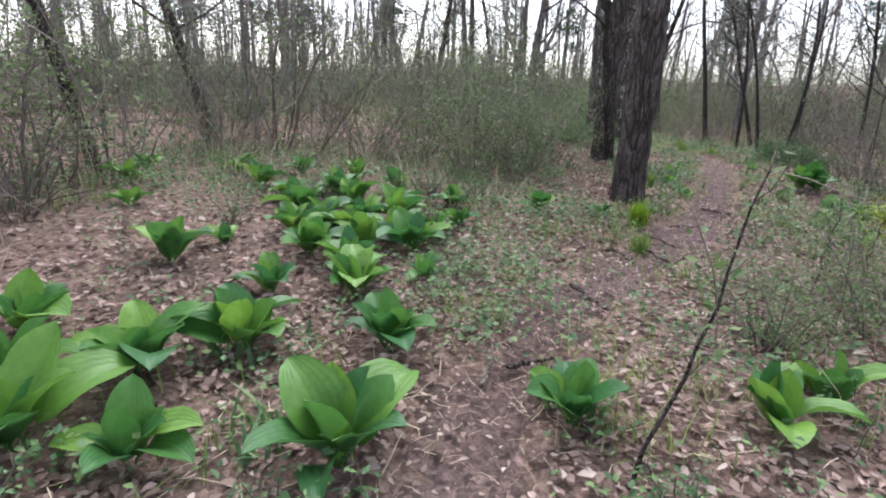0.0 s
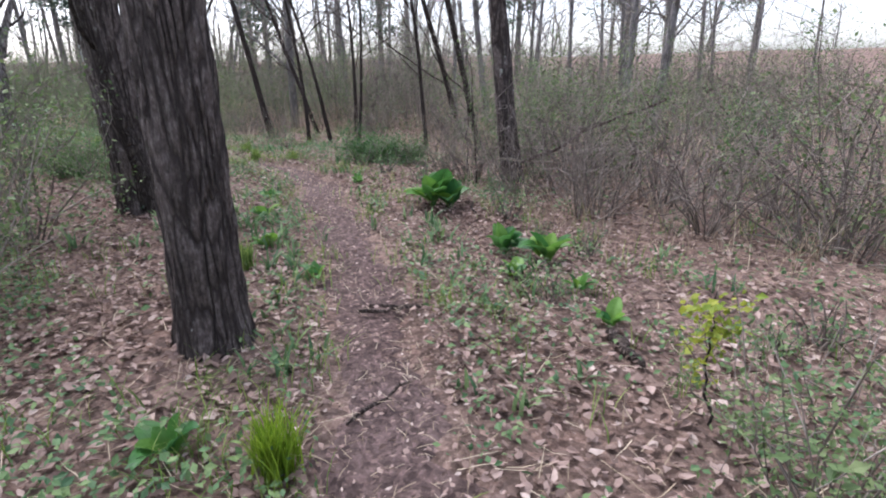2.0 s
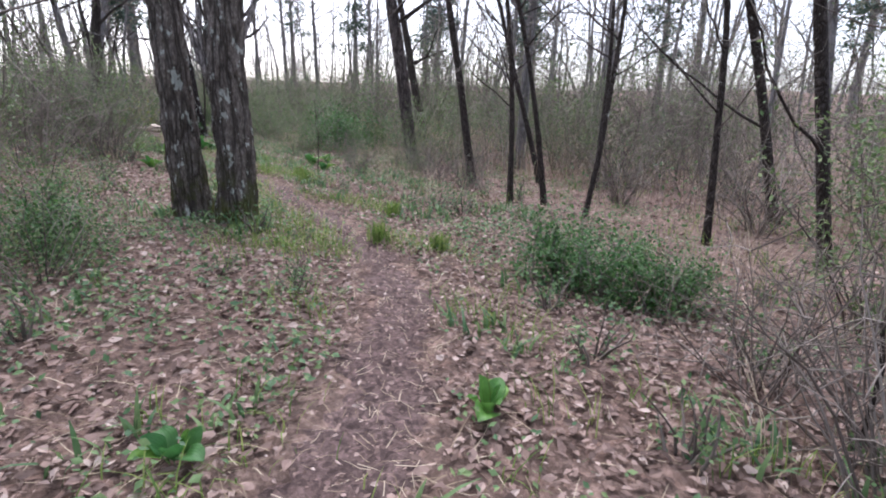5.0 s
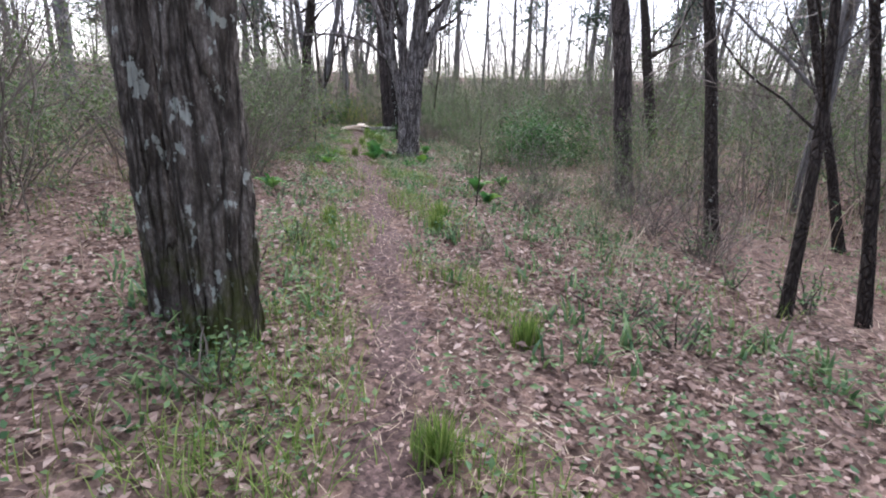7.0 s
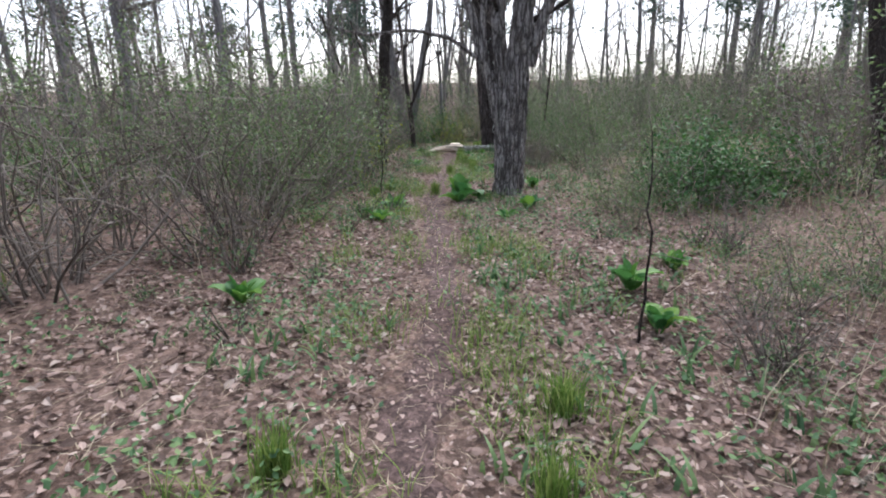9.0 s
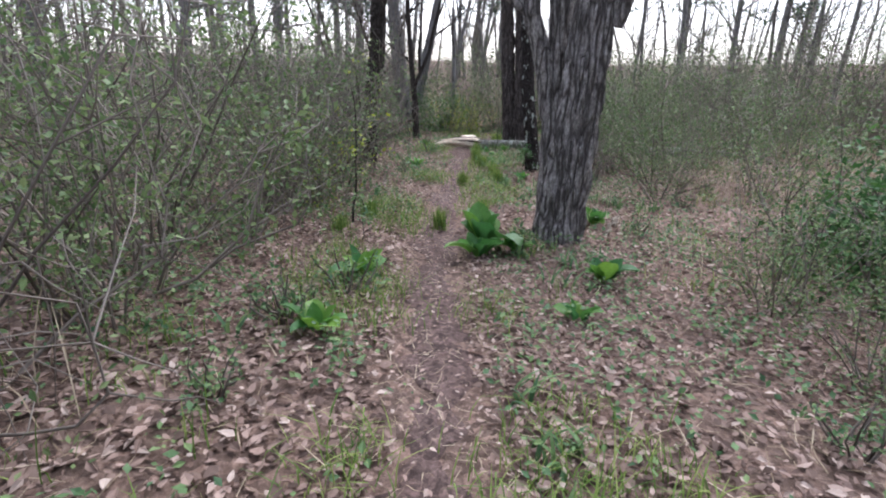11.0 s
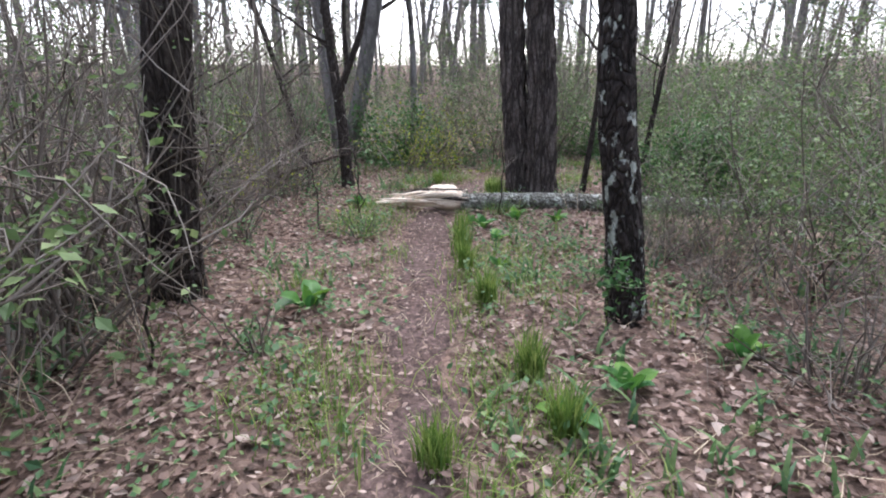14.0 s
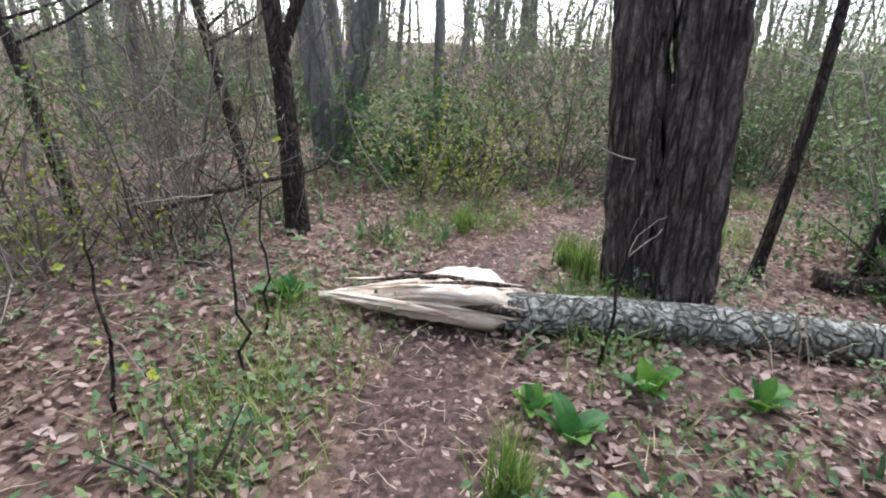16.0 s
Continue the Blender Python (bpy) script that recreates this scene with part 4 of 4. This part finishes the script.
# wilder growth further off the trail
for _ in range(210):
    for _try in range(40):
        x, y = rng.uniform(-24, 20), rng.uniform(-14, 42)
        o = float(off_trail(x, y))
        clear = 5.2 if x > -1 and 1 < y < 9 else 3.9
        if o > clear and o < 17:
            break
    kind = rng.choice(4, p=(0.26, 0.5, 0.16, 0.08))
    low = 0.85 if x > 2 and y < 9 else 1.0
    put((GREEN, HAZE, BRAMBLE, DEEP)[kind], x, y, low * rng.uniform(0.9, 1.6))
for _ in range(120):
    for _try in range(40):
        x, y = rng.uniform(-30, 26), rng.uniform(-16, 50)
        if float(off_trail(x, y)) > 6:
            break
    put(BARE, x, y, rng.uniform(0.8, 1.35))
for x, y in scatter(120, 0.5, 3.5):
    put(SMALL, x, y, rng.uniform(0.5, 1.1))


def pine(x, y, h, seed):
    r = np.random.default_rng(seed)
    e = empty("pine_tree", x, y, "tall hazy blue-green pine beyond the woods", "tree", "pines")
    t = Shape()
    tube(t, trunk_line((0, 0), h, 8, 0, seed), np.linspace(0.28, 0.05, 8), 8)
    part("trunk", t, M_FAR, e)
    fo, c = Shape(), []
    for _ in range(60):
        z = r.uniform(h * 0.35, h)
        L = (1.1 - z / h) * h * 0.28 * r.uniform(0.6, 1.2)
        a = r.uniform(0, 6.3)
        u = r.uniform(0.2, 1, 40)[:, None]
        c.append(np.array([0, 0, z]) + u * L * np.array([np.cos(a), np.sin(a), -0.1]) + r.normal(0, 0.22, (40, 3)))
    leaves(fo, np.concatenate(c), 0.4, r, 0.5, 0.35)
    part("crown", fo, M_PINE, e, smooth=False)


for k, (x, y, h) in enumerate(((32, 14, 13), (38, 8, 14), (30, 22, 12), (-34, 52, 14), (-30, 58, 13), (-40, 40, 13), (12, 50, 14), (20, 46, 13), (-14, 56, 13), (0, 58, 14), (-26, 34, 12), (-22, 41, 13), (-31, 27, 12), (-12, 46, 12), (-6, 49, 13), (5, 47, 12), (11, 42, 12), (17, 37, 11), (-18, 37, 11), (23, 30, 12))):
    pine(x, y, h, 300 + k)

# far woods: many thin stems, too many to count
fw, ft, buds = Shape(), Shape(), []
for _ in range(620):
    a, q = rng.uniform(0, 6.3), rng.uniform(27, 80)
    x, y = -2 + q * np.cos(a), 8 + q * np.sin(a) * 1.1
    if float(off_trail(x, y)) < 15 or (x > 12 and y < 14 and rng.uniform() < 0.7):
        continue
    h, r0 = rng.uniform(6, 12), rng.uniform(0.05, 0.15)
    line = wander((x, y, float(lie(x, y)) - 0.1), (rng.normal(0, 0.1), rng.normal(0, 0.1), 1), h, 6, 0.09, rng, 0.02)
    tube(fw, line, np.linspace(r0, r0 * 0.3, 6), 5, False)
    buds.append(line[rng.integers(1, 6, 130)] + rng.normal(0, 1.5, (130, 3)))
    for _ in range(9):
        q2 = line[rng.integers(1, 6)]
        branch(ft, q2, rng.normal(0, 1, 3) + (0, 0, 0.5), rng.uniform(1.2, 3), r0 * 0.25, 1, rng, 3, 0.16, 0.04, 3)
far = empty("far_woods", -2, 8, "distant grey bare woodland trunks and branches", "woods", z=0)
far.location = (0, 0, 0)
tagged(far, kind="stuff")
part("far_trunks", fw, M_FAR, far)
part("far_branches", ft, M_TWIG, far)
fb = Shape()
buds = np.concatenate(buds)
leaves(fb, buds[buds[:, 2] > 0.5], 0.15, rng, 0.7, 0.5)
part("far_buds", fb, M_BUD, far, smooth=False)
fu = Shape()
n = 90000
a, q = rng.uniform(0, 6.3, n), rng.uniform(18, 72, n)
bx, by = -2 + q * np.cos(a), 8 + q * np.sin(a) * 1.1
keep = off_trail(bx, by) > 9
bx, by, n = bx[keep], by[keep], int(keep.sum())
lump = 1.4 + 0.9 * np.sin(bx * 0.9) * np.sin(by * 0.8) + 0.7 * np.sin(bx * 0.37 + by * 0.51)
lump = np.where((bx > 8) & (by < 16), lump * 0.5, lump)
bz = lie(bx, by) + np.maximum(0.3, lump) * rng.beta(1.3, 1.5, n) * 1.5
leaves(fu, np.stack([bx, by, bz], 1), 0.13, rng, 0.7, 0.5)
tagged(part("far_undergrowth", fu, M_SHRUB, smooth=False), "distant pale green woodland undergrowth", "undergrowth", kind="stuff")
mid = np.concatenate([scatter(26000, 4.6, 16, -24, 18, -14, 38), rng.uniform((-2.8, 20.6), (7, 34), (9000, 2)), rng.uniform((-13, 20.5), (-6.8, 31), (4000, 2))])
mu = Shape()
mh = 0.45 + 0.35 * np.sin(mid[:, 0] * 1.7) * np.sin(mid[:, 1] * 1.3 + 1)
leaves(mu, np.column_stack([mid, lie(mid[:, 0], mid[:, 1]) + 0.03 + np.maximum(0.12, mh) * rng.uniform(0, 1, len(mid))]), 0.075, rng, 0.6, 0.55)
tagged(part("mid_undergrowth", mu, M_HERB, smooth=False), "knee-high green undergrowth between the trees", "undergrowth", kind="stuff")
strands("mid_dry_stalks", scatter(9000, 4.4, 14, -20, 16, -13, 34), 0.8, 0.008, 0.5, M_STRAW, "dry tan weed stalks between the shrubs", "dry stalks", 2, 0.1)
fs = Shape()
for _ in range(6000):
    a, q = rng.uniform(0, 6.3), rng.uniform(11, 42)
    x, y = -2 + q * np.cos(a), 8 + q * np.sin(a) * 1.1
    if float(off_trail(x, y)) < 8:
        continue
    L = rng.uniform(0.9, 3.2) * (0.6 if x > 6 and y < 6 else 1.0)
    line = wander((x, y, float(lie(x, y))), (rng.normal(0, 0.4), rng.normal(0, 0.4), 1), L, 5, 0.28, rng, 0)
    tube(fs, line, (0.016, 0.013, 0.01, 0.007, 0.004), 3, False)
    for k in (1, 2, 3, 3):
        tube(fs, wander(line[k], rng.normal(0, 0.8, 3) + (0, 0, 0.5), L * rng.uniform(0.25, 0.5), 3, 0.3, rng, 0), (0.008, 0.006, 0.003), 3, False)
tagged(part("far_brush", fs, M_TWIG, smooth=False), "distant bare brown brush stems", "brush", kind="stuff")


# ---- fallen log and sticks ----
log = empty("fallen_log", -5.2, 19.2, "fallen lichen-grey log with a splintered pale end", "log")
ang = math.atan2(0.47, 2.0)
log.rotation_euler = (0, 0, ang)
lp = np.array([(u, 0.05 * np.sin(u * 1.3), 0.09 + 0.012 * np.sin(u * 2)) for u in np.linspace(0.02, 5.2, 14)])
part("log_trunk", bark_trunk(lp, np.linspace(0.1, 0.08, 14), 48, 150, 14, 0.008, 77, 0.0), M_LOG, log)
core = Shape()
cu = np.linspace(0, 1, 30)
ca = np.linspace(0, 2 * np.pi, 22, endpoint=False)
cv = []
for u in cu:
    wide = np.interp(u, (0, 0.3, 0.65, 0.88, 1.0), (0.012, 0.07, 0.125, 0.14, 0.06))
    tall = np.interp(u, (0, 0.3, 0.65, 0.88, 1.0), (0.012, 0.05, 0.105, 0.125, 0.05))
    for a_ in ca:
        groove = 1 + 0.22 * np.sin(a_ * 5 + 3 * u) + 0.16 * np.sin(a_ * 9 - 4 * u + 1) + 0.05 * rng.normal()
        cv.append((-0.95 + 1.02 * u, 0.06 * (1 - u) + np.cos(a_) * wide * groove, np.interp(u, (0, 0.65, 1), (0.05, 0.13, 0.11)) + np.sin(a_) * tall * groove))
core.add(cv, [(i_ * 22 + k, i_ * 22 + (k + 1) % 22, (i_ + 1) * 22 + (k + 1) % 22, (i_ + 1) * 22 + k) for i_ in range(29) for k in range(22)])
part("split_wood", core, M_SPLIT, log, "pale split wood")
for i in range(34):
    s = Shape()
    a = rng.uniform(-0.5, np.pi + 0.5)
    x0 = rng.uniform(-0.25, 0.16)
    L = rng.uniform(0.2, 0.75)
    p0 = np.array([x0, np.cos(a) * 0.13, 0.12 + np.sin(a) * 0.11])
    p1 = p0 + (-L, -np.cos(a) * 0.07 * L / 0.6 + rng.normal(0, 0.03), -np.sin(a) * 0.05 * L / 0.6 + rng.normal(0, 0.02))
    p1[2] = max(p1[2], 0.015)
    tube(s, [p0 + (p1 - p0) * u + (0, 0, 0.012 * np.sin(u * 3.1)) for u in np.linspace(0, 1, 6)], np.array((0.004, 0.013, 0.016, 0.013, 0.008, 0.0015)) * rng.uniform(0.6, 1.4), 4)
    part("splinter", s, M_SPLIT if i % 4 else M_STICK, log)


def stick(a, b, rad, mat, label, lift=0.02, name="stick", twigs=0, rise=0.0):
    (x0, y0), (x1, y1) = a, b
    L = math.hypot(x1 - x0, y1 - y0)
    e = empty(name, x0, y0, label, "stick", "fallen sticks")
    z0 = float(lie(x0, y0))
    n = 9
    pts = []
    for i, u in enumerate(np.linspace(0, 1, n)):
        x, y = x0 + (x1 - x0) * u, y0 + (y1 - y0) * u
        w = rng.normal(0, 0.03 * L, 2) * (0 < i < n - 1)
        pts.append((x - x0 + w[0], y - y0 + w[1], float(lie(x, y)) - z0 + lift + rad * 0.3 + rise * u))
    s = Shape()
    tube(s, pts, np.linspace(rad, rad * 0.55, n) * rng.uniform(0.85, 1.15, n), 7)
    part("stem", s, mat, e)
    for _ in range(twigs):
        t = Shape()
        i = rng.integers(2, n)
        line = wander(pts[i], (*rng.normal(0, 1, 2), 0.25), L * 0.35, 5, 0.2, rng)
        tube(t, line, np.linspace(rad * 0.4, rad * 0.12, 5), 4)
        part("twig", t, mat, e)


for a, b, rad, pale_one, tw in (((-3.49, -4.1), (-3.37, -4.64), 0.016, 0, 1), ((-3.34, -3.76), (-3.16, -4.17), 0.013, 0, 0), ((-2.96, -3.5), (-2.51, -3.42), 0.01, 0, 1), ((-2.31, -2.66), (-1.98, -2.85), 0.014, 0, 0),
                                ((-4.24, -5.18), (-4.1, -5.54), 0.018, 0, 0), ((-4.88, -6.44), (-4.81, -6.08), 0.014, 1, 1), ((-4.77, -6.28), (-4.51, -6.15), 0.014, 0, 0), ((-3.79, -4.12), (-3.66, -4.64), 0.016, 0, 1),
                                ((-0.85, 6.84), (-0.67, 6.6), 0.018, 1, 0), ((-0.22, 6.69), (-0.18, 6.3), 0.016, 1, 0), ((-1.08, -2.72), (-1.26, -3.17), 0.028, 0, 1), ((-1.42, -3.82), (-1.6, -4.1), 0.035, 0, 0),
                                ((0.17, -0.99), (-0.16, -1.71), 0.018, 0, 1), ((-6.25, 18.25), (-6.29, 18.72), 0.014, 1, 0), ((-1.93, 14.12), (-2.02, 13.24), 0.03, 1, 0), ((-2.22, -2.64), (-1.93, -2.86), 0.012, 0, 0),
                                ((-3.03, -4.42), (-2.92, -4.92), 0.006, 1, 1), ((0.49, 5.27), (1.03, 4.77), 0.009, 0, 1), ((0.53, 3.45), (0.85, 3.3), 0.008, 1, 0), ((-0.5, -2.75), (-0.9, -2.95), 0.014, 1, 0), ((0.3, 7.0), (0.9, 7.5), 0.014, 1, 2), ((0.7, 6.2), (1.3, 6.9), 0.012, 0, 2), ((-7.0, -4.0), (-6.6, -3.3), 0.02, 1, 2)):
    stick(a, b, rad, M_PALESTICK if pale_one else M_STICK, "bleached dead stick on leaf litter" if pale_one else "dark dead stick on the ground", twigs=tw)
stick((1.1, -0.8), (1.6, -1.9), 0.016, M_PALESTICK, "pale fallen branch across brambles", 0.35, "fallen_branch", 4)
stick((1.0, -1.1), (2.6, -2.2), 0.02, M_STICK, "long bare branch leaning on brambles", 0.25, "fallen_branch", 5, 0.9)
stick((-3.6, 20.6), (-2.4, 20.9), 0.07, M_STICK, "rotten fallen branch behind the log", 0.03, "fallen_branch", 1)
stick((-7.6, 19.3), (-6.6, 19.5), 0.022, M_STICK, "bare dead branch propped on brush", 0.2, "fallen_branch", 5, 0.35)
stick((-5.6, 7.6), (-3.9, 8.2), 0.014, M_PALESTICK, "pale arching dead branch in the thicket", 0.3, "fallen_branch", 4, 0.7)


# ---- saplings by the trail ----
def sapling(x, y, top, rad, label, nleaf=0, mat=M_YELLOW, twigs=7, broken=False, seed=0):
    r = np.random.default_rng(seed)
    e = empty("sapling", x, y, label, "sapling", "saplings")
    u = np.linspace(0, 1, 10)[:, None]
    line = u * np.array(top) + np.array([0.05, 0.02, 0]) * np.sin(u * 4) * np.linalg.norm(top) * 0.3 + r.normal(0, 0.012, (10, 3)) * (u > 0)
    line[0, 2] -= 0.03
    s = Shape()
    tube(s, line, np.linspace(rad, rad * 0.4, 10), 7)
    part("stem", s, M_SMOOTH, e)
    tw = Shape()
    pool = []
    for _ in range(twigs):
        i = r.integers(3, 10)
        t = wander(line[i], r.normal(0, 1, 3) + (0, 0, 0.7), np.linalg.norm(top) * r.uniform(0.15, 0.4), 6, 0.16, r, 0.03)
        tube(tw, t, np.linspace(rad * 0.35, 0.0015, 6), 4)
        pool.append(t[2:])
    if twigs:
        part("twig_mass", tw, M_TWIG, e)
    if nleaf and pool:
        pool = np.concatenate(pool)
        f = Shape()
        leaves(f, pool[r.integers(0, len(pool), nleaf)] + r.normal(0, 0.03, (nleaf, 3)), 0.045, r, 0.6, 0.6)
        part("foliage", f, mat, e, smooth=False)
    if broken:
        b = Shape()
        tube(b, [line[-1], line[-1] + (0.005, 0, 0.05), line[-1] + (0.01, 0, 0.1)], (rad * 0.5, rad * 0.45, rad * 0.1), 6)
        part("broken_tip", b, M_PALESTICK, e, "pale snapped tip")


sapling(-4.39, -6.98, (0.53, 0.47, 1.05), 0.009, "leaning bare sapling with a snapped pale tip", 40, M_SHRUB, 9, True, 1)
sapling(-4.43, 12.6, (0.02, 0.1, 1.35), 0.013, "thin dark sapling with yellow-green leaves", 60, M_YELLOW, 8, False, 2)
sapling(-5.94, 18.28, (-0.05, 0.0, 0.75), 0.008, "thin bare dark sapling stem", 0, M_YELLOW, 4, False, 3)
sapling(-6.25, 17.97, (-0.05, 0.05, 0.7), 0.009, "thin bare dark sapling stem", 10, M_YELLOW, 4, False, 4)
sapling(-6.19, 18.68, (-0.05, 0.1, 0.8), 0.008, "thin bare dark sapling stem", 10, M_YELLOW, 4, False, 5)
sapling(-4.71, 19.0, (0.04, 0.0, 0.9), 0.009, "thin bare dark sapling stem", 0, M_YELLOW, 4, False, 6)
sapling(-0.47, 8.08, (0.0, 0.1, 1.25), 0.01, "thin bare sapling among green plants", 12, M_SHRUB, 7, False, 7)
sapling(-1.83, -4.5, (0.12, 0.1, 0.55), 0.007, "small sapling with fresh yellow-green leaves", 170, M_YELLOW, 12, False, 8)
sapling(-2.7, -5.2, (0.15, 0.1, 0.7), 0.007, "small sapling with fresh green leaves", 120, M_SHRUB, 12, False, 9)
sapling(0.95, -0.6, (0.1, 0.2, 1.5), 0.01, "thin bare upright sapling", 0, M_SHRUB, 9, False, 10)
sapling(1.2, -0.2, (0.1, 0.1, 1.6), 0.011, "thin bare upright sapling", 0, M_SHRUB, 9, False, 11)
sapling(-5.7, 15.4, (0.05, 0.1, 1.1), 0.009, "thin dark sapling stem", 0, M_SHRUB, 5, False, 12)
sapling(-4.0, 12.0, (0.0, 0.05, 0.4), 0.005, "small green leafy young sapling", 60, M_HERB, 6, False, 13)
sapling(-2.6, 12.2, (0.0, 0.05, 0.45), 0.005, "small green sapling at a tree foot", 110, M_HERB, 8, False, 14)
sapling(-3.55, 16.45, (-0.02, 0.0, 0.5), 0.006, "leafy green vine shoot at a tree foot", 130, M_SHRUB_DEEP, 9, False, 15)

# bare vines hanging round the dark leaning trunk
vines = empty("hanging_vines", -6.3, 16.1, "tangle of bare grey vines hanging on a trunk", "vines")
for i in range(60):
    s = Shape()
    a = rng.uniform(0, 6.3)
    top = np.array([0.3 + 0.5 * np.cos(a), 0.5 * np.sin(a), rng.uniform(1.6, 2.8)])
    line = wander(top, (rng.normal(0, 0.5), rng.normal(0, 0.5), -1), top[2] * rng.uniform(0.6, 1.0), 8, 0.15, rng)
    line[:, 2] = np.maximum(line[:, 2], -0.02)
    line[:, :2] /= np.maximum(1, np.hypot(line[:, 0], line[:, 1]) / 0.75)[:, None]
    tube(s, line, np.linspace(0.005, 0.003, 8), 4, False)
    part("vine", s, M_TWIG, vines)
